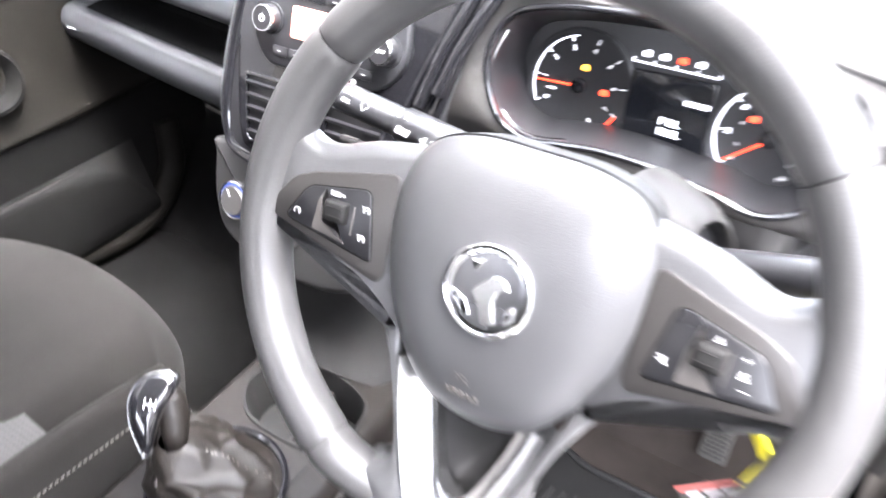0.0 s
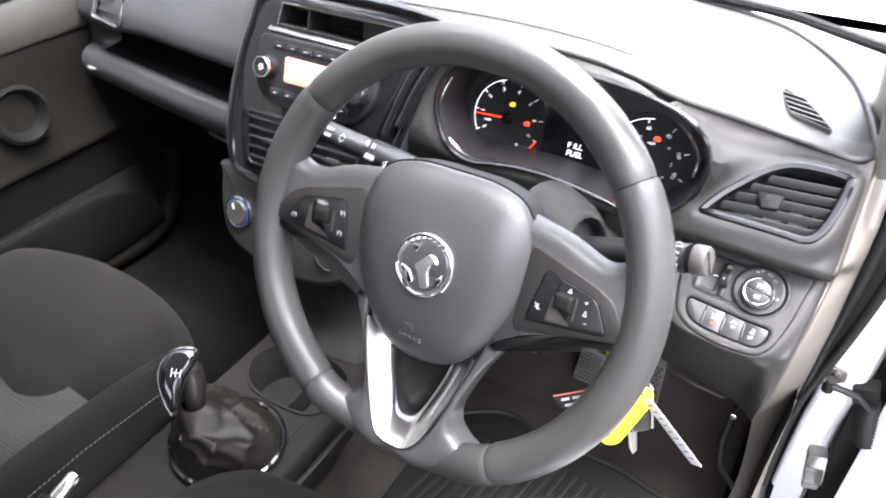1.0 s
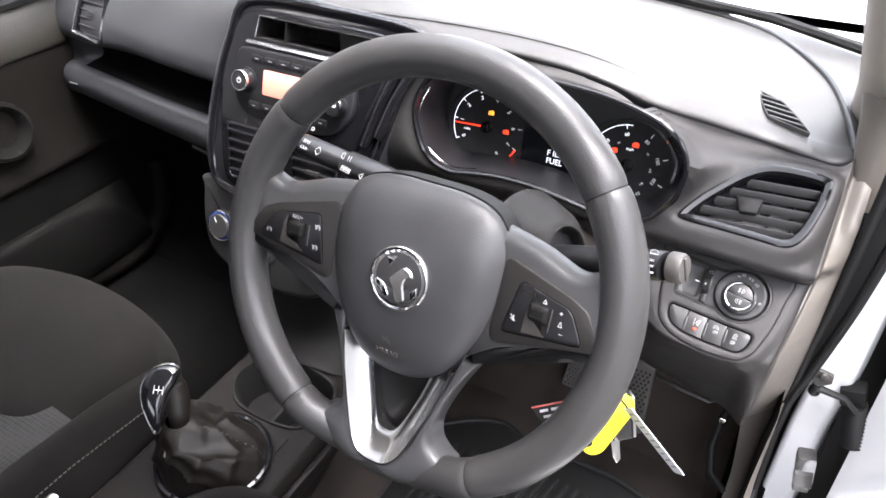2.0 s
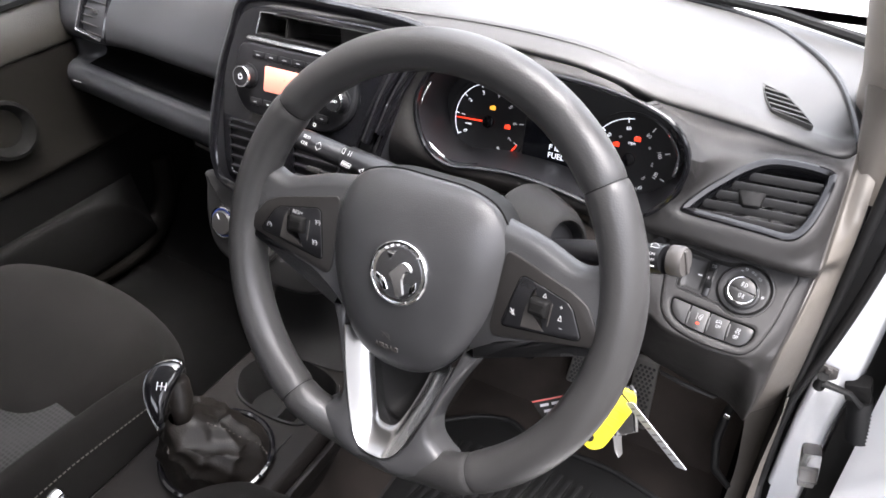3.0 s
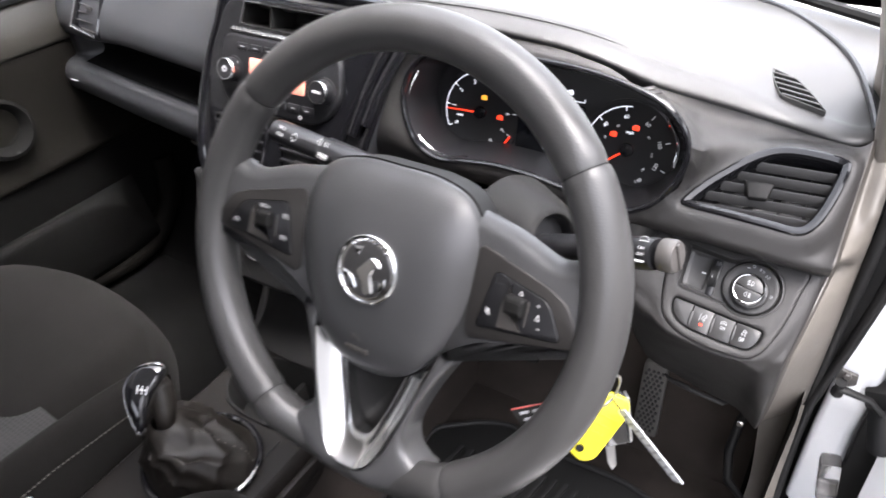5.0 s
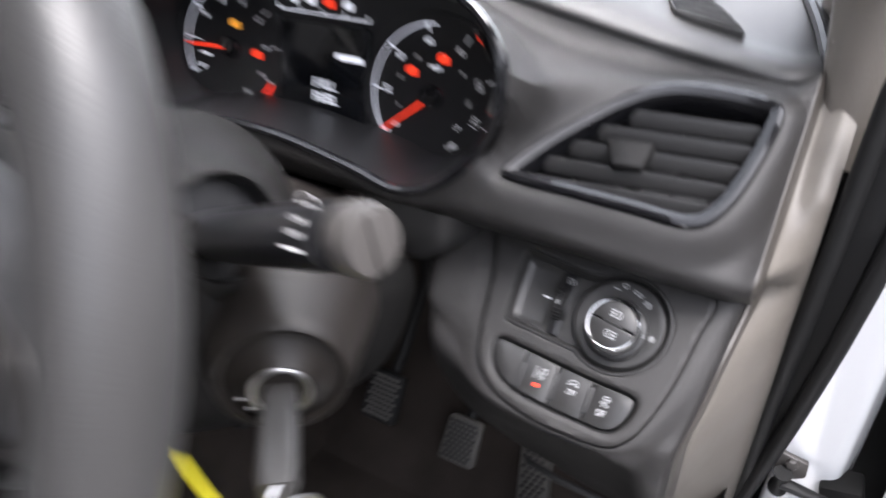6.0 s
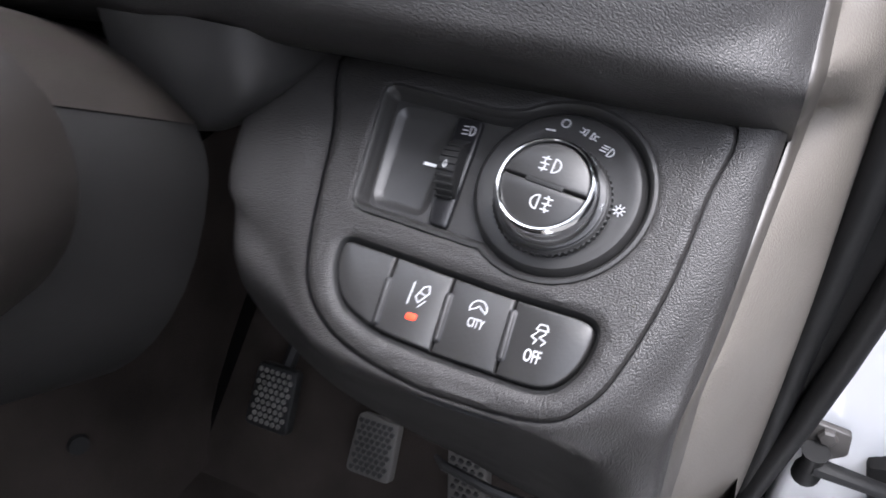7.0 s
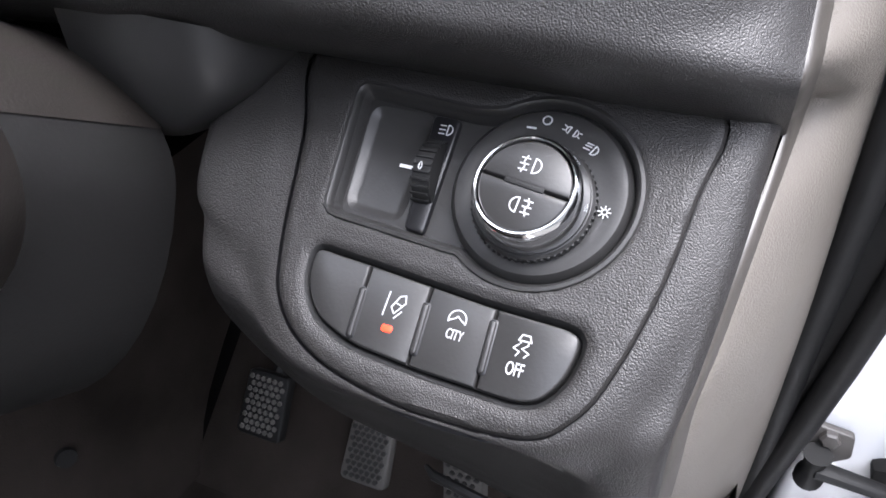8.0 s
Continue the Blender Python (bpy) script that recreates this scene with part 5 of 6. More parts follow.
lcd = part("display", plate(DIALS, rounded(mm([(-38, 38), (33, 40), (36, -30), (-36, -30)]), 0.003), 0.001, 0.005, 0.0008), LCD, cluster, "dark display with lit words")
words("lettering", "F ILL", shift(DIALS, 0.003, 0.0008, 0.0056), 0.0088, GLOW, lcd)
words("lettering", "FUEL", shift(DIALS, 0.004, -0.0080, 0.0056), 0.0088, GLOW, lcd)
mark("odometer_bar", [[(-0.009, 0), (0.009, 0)]], shift(DIALS, 0.021, 0.0200, 0.0051), lcd, GLOW, 0.0036)
mark("fuel_scale", [[(-0.036, 0.0), (0.036, 0.0)]] + [[(-0.036 + 0.018 * i, 0), (-0.036 + 0.018 * i, 0.003)] for i in range(5)], shift(DIALS, -0.004, 0.0440, 0.003), cluster, GLOW, 0.0008)
for u in (-0.030, -0.015, 0.0, 0.015):
    part("lamp_symbol", plate(shift(DIALS, u, 0.0515, 0.002), ICON, 0, 0.0004, 0.0001), GLOW if u != 0.0 else REDLIT, cluster)
# bright curved trim inside the rims of the dials
part("dial_trim", tube([DIALS @ Vector((p[0], p[1], 0.044)) for p in spline(mm([(-140, 52), (-150, 22), (-136, -14), (-104, -31), (-70, -27)]), 8, False)], 0.0016, 8), CHROME, cluster, "chrome arc")
part("dial_trim", tube([DIALS @ Vector((p[0], p[1], 0.03)) for p in spline(mm([(122, 50), (136, 30), (136, 8)]), 8, False)], 0.0022, 8), CHROME, cluster, "chrome arc")


# ---- centre stack ----
centre = thing("centre_stack", "black centre stack with gloss panel, vents and heater dials", "centre stack")
SUR = spline(mm([(-84, 92), (-112, 40), (-128, -20), (-134, -80), (-132, -125), (-112, -156), (-40, -166), (60, -166), (112, -130), (130, -60), (158, 40), (172, 88), (40, 98)]), 5)
CHEEK = spline(mm([(-104, 98), (-138, 40), (-156, -20), (-164, -80), (-158, -130), (-120, -162), (-40, -168), (60, -167), (112, -131), (130, -61), (158, 39), (172, 88), (40, 100)]), 5)
FACE = spline(mm([(-72, 76), (-100, 34), (-112, -20), (-110, -70), (-100, -128), (-78, -146), (0, -148), (70, -142), (92, -100), (104, -45), (136, 40), (146, 74), (40, 80)]), 5)
slot = rounded(mm([(-56, 73), (-62, 46), (120, 44), (132, 72)]), 0.005, 4)
part("stack_cheek", stack(RADIO, [(CHEEK, -0.07), ([p.lerp(q, 0.15) for p, q in zip(CHEEK, SUR)], -0.034), ([p.lerp(q, 0.45) for p, q in zip(CHEEK, SUR)], -0.016), ([p.lerp(q, 0.8) for p, q in zip(CHEEK, SUR)], -0.007), (SUR, -0.006)], cap=False), FASCIA, centre, "satin moulding round the stack")
part("stack_frame", stack(RADIO, [(SUR, -0.012), (SUR, -0.003), (inset(SUR, 0.003), 0.0), (inset(SUR, 0.008), 0.0), (inset(SUR, 0.013), -0.003)], cap=False), PIANO, centre)
part("stack_plate", holed(shift(RADIO, 0, 0, -0.004), inset(SUR, 0.012), slot), NIGHT, centre)
part("gloss_panel", stack(RADIO, [(FACE, -0.006), (FACE, 0.0), (inset(FACE, 0.002), 0.0025), (inset(FACE, 0.005), 0.003)], cap=False), PIANO, centre, "gloss black panel")
part("gloss_face", holed(shift(RADIO, 0, 0, 0.003), inset(FACE, 0.005), slot), PIANO, centre, "gloss black panel")
for a, b in ((mm([(112, -48), (128, 4), (150, 56)])), None), (mm([(129, -34), (146, 14), (171, 62)]), None):
    part("gloss_strip", tube([RADIO @ Vector((p[0], p[1], 0.001)) for p in spline(a, 8, False)], 0.0066, 14), PIANO, centre, "gloss black curved strip")
part("storage_slot", stack(RADIO, [(slot, 0.003), (inset(slot, 0.001), 0.0036), (inset(slot, 0.002), 0.003), (inset(slot, 0.004), -0.05)]), DARK, centre, "dark open storage slot")
part("slot_edge", tube([RADIO @ Vector((u, v, 0.0036)) for u, v in mm([(-30, 73.5), (-55.5, 72.5), (-60.5, 47)])], 0.0011, 8), CHROME, centre, "thin bright edge")
part("slot_divider", box(RADIO, (-0.017, -0.0155), (0.046, 0.072), (-0.04, 0.002), 0), DARK, centre)
part("silver_bar", box(shift(RADIO, 0.005, 0.0395, 0.004, -0.5) @ pose(0, 0, 0, -48), (-0.078, 0.085), (-0.0030, 0.0030), (-0.001, 0.0020), 0.0008), SILVER, centre, "thin silver bar")
radio = thing("car_radio", "black car radio with lit orange screen", "radio")
RB = spline(mm([(-78, 33), (-40, 35), (30, 35), (84, 33), (95, 8), (92, -22), (66, -46), (20, -49), (-40, -49), (-68, -45), (-86, -20), (-86, 10)]), 4)
part("radio_body", stack(RADIO, [(RB, 0.0), (RB, 0.006), (inset(RB, 0.0015), 0.008), (inset(RB, 0.003), 0.0085)]), NIGHT, radio)
part("radio_screen", plate(RADIO, rounded(mm([(-39, 12), (46, 12), (46, -18), (-39, -18)]), 0.003), 0.006, 0.0092, 0.0005), SCREEN, radio, "lit orange screen")
for i in range(6):
    u = -0.050 + i * 0.0205
    bt = part("radio_button", box(RADIO, (u - 0.0092, u + 0.0092), (0.0185, 0.0270), (0.004, 0.0100), 0.002), NIGHT, radio)
    mark("button_print", [[(-0.0026, 0), (0.0026, 0)]], shift(RADIO, u, 0.0228, 0.0100), bt, PRINT, 0.0008)
    bt = part("radio_button", box(RADIO, (u - 0.0092, u + 0.0092), (-0.0385, -0.0285), (0.004, 0.0100), 0.002), NIGHT, radio)
    mark("button_print", [[(-0.002, 0), (0.002, 0)]], shift(RADIO, u, -0.0335, 0.0100), bt, PRINT, 0.0008)
for u, v, txt in ((-0.0645, -0.005, ""), (0.0745, -0.0075, "MENU")):
    kn = part("radio_knob", lathe(shift(RADIO, u, v), [(0.0158, 0.006), (0.0153, 0.010), (0.0133, 0.0105), (0.0128, 0.021), (0.0118, 0.0225), (0.0, 0.0225)], 40), NIGHT, radio)
    part("knob_edge", lathe(shift(RADIO, u, v), [(0.0130, 0.0195), (0.0130, 0.0215), (0.0122, 0.0228), (0.0113, 0.0228)], 40, cap=False), CHROME, kn, "chrome edge")
    if txt:
        words("lettering", txt, shift(RADIO, u, v, 0.0226), 0.0046, WHITE, kn)
    else:
        mark("symbol", [arc(0.003, 120, 420, k=14), [(0, 0.001), (0, 0.004)]], shift(RADIO, u, v, 0.0225), kn, WHITE, 0.0007)
mark("socket_mark", [arc(0.002, 0, 360, k=10)], shift(RADIO, 0.0425, -0.0425, 0.009), radio, WHITE, 0.0008)
for lo, hi in ((-0.100, -0.006), (0.004, 0.086)):
    cv = thing("centre_air_vent", "black centre air vent with slats", "air vent", "centre vents")
    vo = rounded([(lo + 0.002, -0.062), (lo + 0.012, -0.134), (hi - 0.012, -0.134), (hi, -0.062)], 0.008, 4)
    part("surround", hollow(RADIO, vo, inset(vo, 0.004), -0.01, 0.0065, 0.001), PIANO, cv)
    part("cavity", plate(RADIO, inset(vo, 0.003), -0.03, 0.0033, 0.0003), DIAL, cv)
    for k in range(5):
        v = -0.072 - k * 0.0125
        part("slat", box(shift(RADIO, 0, v, 0.003) @ pose(0, 0, 0, 14), (lo + 0.007 + k * 0.0018, hi - 0.005 - k * 0.0022), (-0.0016, 0.0016), (-0.008, 0.0050), 0.0007), NIGHT, cv)
    part("slide_tab", box(shift(RADIO, (lo + hi) / 2, -0.097, 0.006), (-0.010, 0.010), (-0.0028, 0.0028), (-0.006, 0.003), 0.001), SATIN, cv)
heat = thing("heater_control", "grey heater control panel with round dials", "heater control")
HP = shift(RADIO, 0, 0, -0.026)
HO = spline(mm([(-150, -150), (-158, -172), (-152, -225), (-128, -262), (-60, -282), (20, -280), (70, -255), (95, -200), (96, -150), (0, -146)]), 5)
part("heater_panel", stack(HP, [(HO, -0.05), (HO, 0.0), (inset(HO, 0.003), 0.005), (inset(HO, 0.008), 0.007)]), SATIN, heat)
for u, v in ((-0.117, -0.215), (-0.040, -0.226), (0.042, -0.226)):
    hd = part("heater_dial", lathe(shift(HP, u, v), [(0.0225, 0.005), (0.0225, 0.010), (0.0205, 0.012), (0.0180, 0.012), (0.0172, 0.015), (0.0160, 0.016), (0.0, 0.016)], 40), STEM, heat)
    part("dial_ring", lathe(shift(HP, u, v), [(0.0228, 0.0085), (0.0225, 0.0118), (0.0205, 0.0124), (0.0195, 0.0118)], 40, cap=False), CHROME, hd, "bright ring")
    if u < -0.1:
        part("dial_colour", hollow(shift(HP, u, v, 0.0118), ring(0.0200, 24, (0, 0), 0, 359), ring(0.0180, 24, (0, 0), 0, 359), 0, 0.0008, 0.0002), BLUE, hd, "blue marking ring")
    mark("dial_pointer", [[(0, 0.006), (0, 0.0135)]], shift(HP, u, v, 0.016, 30), hd, WHITE, 0.0014)

# ---- passenger side of the dashboard ----
def pass_y(x):
    return 0.305 + (-0.46 - x) * 0.16


rows = []
for x, d in ((-0.99, -0.006), (-0.93, 0.0), (-0.86, 0.002), (-0.74, 0.004), (-0.62, 0.008), (-0.52, 0.012), (-0.45, 0.016)):
    y = pass_y(x)
    w = 0.0 if x < -0.92 else (0.05 if x > -0.88 else 0.03)
    hgt = 0.012 if x > -0.80 else 0.0
    ty, tz = (float(np.interp(x, [q[0] for q in TOP], [q[k] for q in TOP])) for k in (1, 2))
    rows.append([(x, ty + 0.004, tz - 0.008), (x, y + (ty - y) * 0.62, 0.83 + (tz - 0.83) * 0.82), (x, y + (ty - y) * 0.2, 0.83 + (tz - 0.83) * 0.45), (x, y, 0.830 + d + hgt), (x, y + 0.004, 0.806 + d + hgt), (x, y + 0.014 + w, 0.800 + d + hgt), (x, y + 0.016 + w, 0.764 + d), (x, y - 0.002, 0.758 + d), (x, y - 0.014, 0.750 + d), (x, y - 0.020, 0.730 + d), (x, y - 0.010, 0.705 + d), (x, y + 0.03, 0.688 + d), (x, y + 0.12, 0.675 + d), (x, y + 0.3, 0.67 + d)])
part("passenger_fascia", loft(rows, 5, 6), FASCIA, dash, "satin black glovebox front and shelf")
# black skin over the shelf's back and floor, in place of deep shade
shelf_rows = []
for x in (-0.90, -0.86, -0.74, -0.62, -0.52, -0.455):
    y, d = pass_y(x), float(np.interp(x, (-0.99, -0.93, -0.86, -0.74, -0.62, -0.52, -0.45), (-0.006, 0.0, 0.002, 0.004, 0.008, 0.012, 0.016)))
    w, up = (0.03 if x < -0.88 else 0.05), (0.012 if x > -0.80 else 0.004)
    shelf_rows.append([(x, y + 0.010, 0.8005 + d + up), (x, y + 0.010 + w, 0.796 + d + up), (x, y + 0.0135 + w, 0.780 + d), (x, y + 0.010 + w, 0.7665 + d), (x, y + 0.02, 0.7635 + d), (x, y + 0.002, 0.7612 + d)])
part("shelf_shade", loft(shelf_rows, 4, 6), VOID, dash, "black skin standing in for the shade inside the open shelf")
mark("shelf_print", [[(-0.010, 0), (0.010, 0)]], plane((-0.915, pass_y(-0.915) - 0.0245, 0.735), (0, -0.98, 0.1)), dash, WHITE, 0.0016)
part("glovebox_catch", tube([(-0.66, 0.37, 0.668), (-0.60, 0.36, 0.668)], 0.005, 8), SILVER, dash, "small bright catch")
pvent = thing("passenger_air_vent", "black passenger side air vent with bright edge", "air vent")
PV = plane((-0.838, pass_y(-0.838) + 0.011, 0.857), (-0.10, -0.88, 0.47))
pv = rounded(mm([(-36, 44), (-43, -34), (38, -40), (36, 44)]), 0.008, 4)
part("surround", stack(PV, [(pv, -0.02), (pv, 0.004), (inset(pv, 0.002), 0.0065), (inset(pv, 0.006), 0.004), (inset(pv, 0.007), -0.01)], cap=False), PIANO, pvent)
part("cavity", plate(PV, inset(pv, 0.006), -0.03, -0.008, 0.0003), DIAL, pvent)
part("bright_edge", tube([PV @ Vector((p[0], p[1], 0.0062)) for p in mm([(-36, 30), (-41, -32), (34, -38)])], 0.0016, 8), SILVER, pvent, "bright lower edge")
for k in range(6):
    part("slat", box(shift(PV, 0, 0.034 - k * 0.0128, -0.002) @ pose(0, 0, 0, 16), (-0.034, 0.031), (-0.0010, 0.0010), (-0.010, 0.004), 0.0005), SATIN, pvent)
part("slide_tab", box(shift(PV, 0.0, 0.004, 0.002), (-0.009, 0.009), (-0.003, 0.003), (-0.006, 0.003), 0.001), SATIN, pvent)

# ---- passenger door ----
fdoor = thing("passenger_door", "taupe and black lined passenger door, shut", "car door")
part("door_top", loft([[(-0.985, y, 0.872), (-0.962, y, 0.86), (-0.950, y, 0.825), (-0.952, y, 0.795), (-0.960, y, 0.788)] for y in (-0.9, -0.4, 0.0, 0.2, 0.34, 0.44, 0.60)], 5, 3), BROWN, fdoor, "taupe upper door lining")
part("door_middle", loft([[(-0.959, y, 0.790), (-0.956, y, 0.775), (-0.958, y, 0.70), (-0.955, y, 0.63), (-0.948, y, 0.59), (-0.958, y, 0.578)] for y in (-0.9, -0.4, 0.0, 0.2, 0.34, 0.44, 0.60)], 5, 3), MUD, fdoor, "dark brown middle door lining")
part("door_lower", loft([[(-0.957, y, 0.582), (-0.960, y, 0.55), (-0.965, y, 0.48), (-0.97, y, 0.32)] for y in (-0.9, -0.4, 0.0, 0.2, 0.34, 0.44, 0.60)], 5, 3), LINING, fdoor, "black lower door lining")
part("door_pocket", loft([[(-0.955, y, 0.50), (-0.932, y, 0.505 - c), (-0.922, y, 0.48 - c), (-0.93, y, 0.36), (-0.96, y, 0.33)] for y, c in ((-0.5, 0.0), (0.0, 0.0), (0.25, 0.0), (0.36, 0.03), (0.42, 0.10))], 4, 4), LINING, fdoor)
part("pocket_edge", tube(spline([(-0.962, 0.20, 0.345), (-0.958, 0.277, 0.335), (-0.954, 0.348, 0.330), (-0.953, 0.415, 0.342), (-0.954, 0.464, 0.378), (-0.957, 0.492, 0.425), (-0.962, 0.500, 0.500)], 5, False), 0.024, 16), MUD, fdoor, "rounded edge of the door pocket")
part("pull_cup", lathe(plane((-0.950, 0.222, 0.690), (1, -0.1, 0.2)), [(0.052, -0.006), (0.050, 0.006), (0.044, 0.009), (0.038, 0.003), (0.030, -0.012), (0.0, -0.016)], 36), LINING, fdoor, "black door pull cup")
part("window_sill", tube([(-0.975, -0.9, 0.872), (-0.972, 0.1, 0.876), (-0.968, 0.45, 0.88)], 0.012, 8), RUBBER, fdoor, "black window seal")

# ---- floor furnishings ----
mat_ = thing("floor_mat", "black ribbed rubber floor mat on the carpet", "floor mat")
mline = rounded([(-0.175, -0.20), (0.235, -0.20), (0.235, 0.33), (0.12, 0.355), (-0.02, 0.352), (-0.06, 0.37), (-0.11, 0.352), (-0.175, 0.30)], 0.02, 4)
part("mat_base", plate(Matrix.Translation((0, 0, 0.311)), mline, -0.004, 0.003, 0.002), RUBBER, mat_)
part("mat_edge", hollow(Matrix.Translation((0, 0, 0.311)), inset(mline, 0.004), inset(mline, 0.012), 0.002, 0.008, 0.002), RUBBER, mat_)
for k in range(24):
    x = -0.155 + k * 0.0162
    top = 0.318 if x < 0.12 else 0.30
    part("mat_rib", box(Matrix.Translation((x, 0, 0.314)) @ Matrix.Rotation(radians(-9), 4, "Z"), (-0.0042, 0.0042), (-0.12, top - 0.012 - abs(x) * 0.1), (-0.002, 0.006), 0.002), RUBBER, mat_)
trimk = thing("tunnel_trim", "dark carpeted side panel of the centre tunnel", "trim panel", kind="structure")
part("tunnel_panel", loft([[(-0.205, y, z), (-0.195, y, z * 0.7 + 0.09), (-0.185, y, 0.36), (-0.16, y, 0.31)] for y, z in ((-0.4, 0.48), (0.0, 0.49), (0.2, 0.50), (0.36, 0.58), (0.55, 0.60), (0.72, 0.62))], 4, 4), CARPET_LIT, trimk)
part("trim_screw", lathe(plane((-0.186, 0.33, 0.425), (1, -0.4, 0.2)), [(0.009, 0), (0.008, 0.004), (0.0, 0.004)], 20), RUBBER, trimk, "black trim screw")
kick = thing("kick_panel", "black plastic kick panel with a curved release handle", "trim panel", kind="structure")
part("kick_side", loft([[(0.300, y, 0.60), (0.297, y, 0.5), (0.296, y, 0.4), (0.292, y, 0.31)] for y in (0.30, 0.40, 0.52, 0.70)], 4, 3), DARK, kick)
part("kick_trim", loft([[(0.262, 0.345, 0.56), (0.284, 0.352, 0.56), (0.306, 0.368, 0.56)], [(0.270, 0.36, 0.48), (0.288, 0.368, 0.48), (0.308, 0.382, 0.48)], [(0.276, 0.355, 0.40), (0.292, 0.362, 0.40), (0.308, 0.376, 0.40)], [(0.270, 0.30, 0.345), (0.290, 0.31, 0.345), (0.310, 0.318, 0.345)], [(0.262, 0.20, 0.322), (0.288, 0.20, 0.324), (0.311, 0.20, 0.326)], [(0.262, -0.6, 0.318), (0.288, -0.6, 0.320), (0.311, -0.6, 0.322)]], 5, 5), LOWTRIM, kick, "dark taupe sill trim")
part("release_handle", tube([(0.262, 0.44, 0.50), (0.245, 0.425, 0.44), (0.242, 0.40, 0.40), (0.252, 0.365, 0.385), (0.275, 0.345, 0.385)], [0.005, 0.0065, 0.0065, 0.006, 0.004], 12), RUBBER, kick)
# silver block added as the small highlight on the black handle
part("handle_highlight", box(Matrix.Translation((0.2455, 0.418, 0.447)), (-0.004, 0.004), (-0.010, -0.006), (-0.004, 0.004), 0.001), SILVER, kick, "small silver block standing in for a highlight on the handle")

# ---- pedals ----
def pedal(name, label, p, w, h, tilt, cells):
    pd = thing(name, label, "pedal", "foot pedals")
    M = plane(p, (0, -math.cos(tilt), math.sin(tilt)))
    pts = rounded([(-w, -h), (w, -h), (w * 0.92, h), (-w * 0.92, h)], 0.006, 4)
    pad = part("pad", plate(M, pts, -0.010, 0.0, 0.002), RUBBER if "clutch" in name else PEDAL, pd, "studded rubber pad")
    for i in range(cells[0]):
        for j in range(cells[1]):
            u = (i + 0.5 + 0.5 * (j % 2)) / (cells[0] + 0.5) * 2 * w * 0.84 - w * 0.84
            v = (j + 0.5) / cells[1] * 2 * h * 0.88 - h * 0.88
            part("stud", lathe(shift(M, u, v), [(0.0026, -0.001), (0.0024, 0.0016), (0.0018, 0.0018), (0.0, 0.0018)], 6), PEDAL if "clutch" in name else STEM, pad)
    part("arm", tube([M @ Vector((0, 0, -0.008)), Vector(p) + Vector((0, 0.05, 0.03)), Vector(p) + Vector((0.01, 0.09, 0.12)), Vector(p) + Vector((0.01, 0.10, 0.26))], 0.007, 8), RUBBER, pd)
    return pd


pedal("clutch_pedal", "black clutch pedal with studded rubber pad", (-0.084, 0.454, 0.407), 0.024, 0.030, radians(35), (6, 9))
pedal("brake_pedal", "grey worn brake pedal with studded rubber pad", (0.022, 0.454, 0.388), 0.0225, 0.027, radians(35), (6, 9))
pedal("accelerator_pedal", "long grey accelerator pedal with patterned pad", (0.122, 0.432, 0.402), 0.018, 0.070, radians(3), (4, 16))

# ---- seats ----
seat = thing("passenger_seat", "dark grey cloth passenger seat with patterned centre", "car seat")
part("cushion_front", loft([[(x, 0.125 - e, 0.38), (x, 0.145 - e, 0.47), (x, 0.125 - e, 0.535 + c), (x, 0.06, 0.562 + c), (x, -0.05 - m, 0.561 + c), (x, -0.095 - m, 0.548 + c)] for x, c, e, m in ((-0.87, -0.06, 0.05, -0.01), (-0.83, -0.012, 0.02, -0.005), (-0.72, 0.004, 0.0, 0.0), (-0.62, 0.006, 0.0, 0.008), (-0.54, 0.002, 0.012, 0.02), (-0.495, -0.012, 0.03, 0.012), (-0.472, -0.055, 0.06, 0.0))], 6, 6), FABRIC, seat, "plain dark front roll")
part("cushion_centre", loft([[(x, -0.065 - m, 0.550), (x, -0.115 - m, 0.552 + c), (x, -0.25, 0.545 + c), (x, -0.50, 0.535 + c)] for x, c, m in ((-0.80, -0.004, -0.01), (-0.72, 0.0, -0.005), (-0.60, 0.0, 0.0), (-0.44, -0.004, 0.012))], 5, 6), WOVEN, seat, "dotted woven centre")
for xs in ((-0.408, -0.400, -0.412, -0.446), (-0.865, -0.875, -0.855, -0.795)):
    part("side_bolster", loft([[(xs[0], y, 0.36), (xs[1], y, 0.48), (xs[2], y, 0.555 + c), ((xs[2] + xs[3]) / 2, y, 0.572 + c), (xs[3], y, 0.545 + c * 0.5)] for y, c in ((0.05, -0.02), (-0.02, -0.004), (-0.1, 0.006), (-0.25, 0.014), (-0.5, 0.02))], 5, 6), FABRIC, seat, "plain dark side bolster")
for k in range(60):
    y = -0.004 - k * 0.0062
    part("stitch", box(Matrix.Translation((-0.4045, y, 0.530 + min(0.012, 0.1 * -y))), (-0.0004, 0.0004), (-0.0019, 0.0019), (-0.001, 0.0005), 0), THREAD, seat)
part("backrest", loft([[(x, -0.46 + e, 0.50), (x, -0.52 + e, 0.75), (x, -0.60 + e, 1.05), (x, -0.66 + e, 1.15)] for x, e in ((-0.87, 0.06), (-0.78, 0.0), (-0.65, -0.02), (-0.52, 0.0), (-0.43, 0.06))], 4, 4), FABRIC, seat)
dseat = thing("driver_seat", "dark grey cloth driver's seat", "car seat")
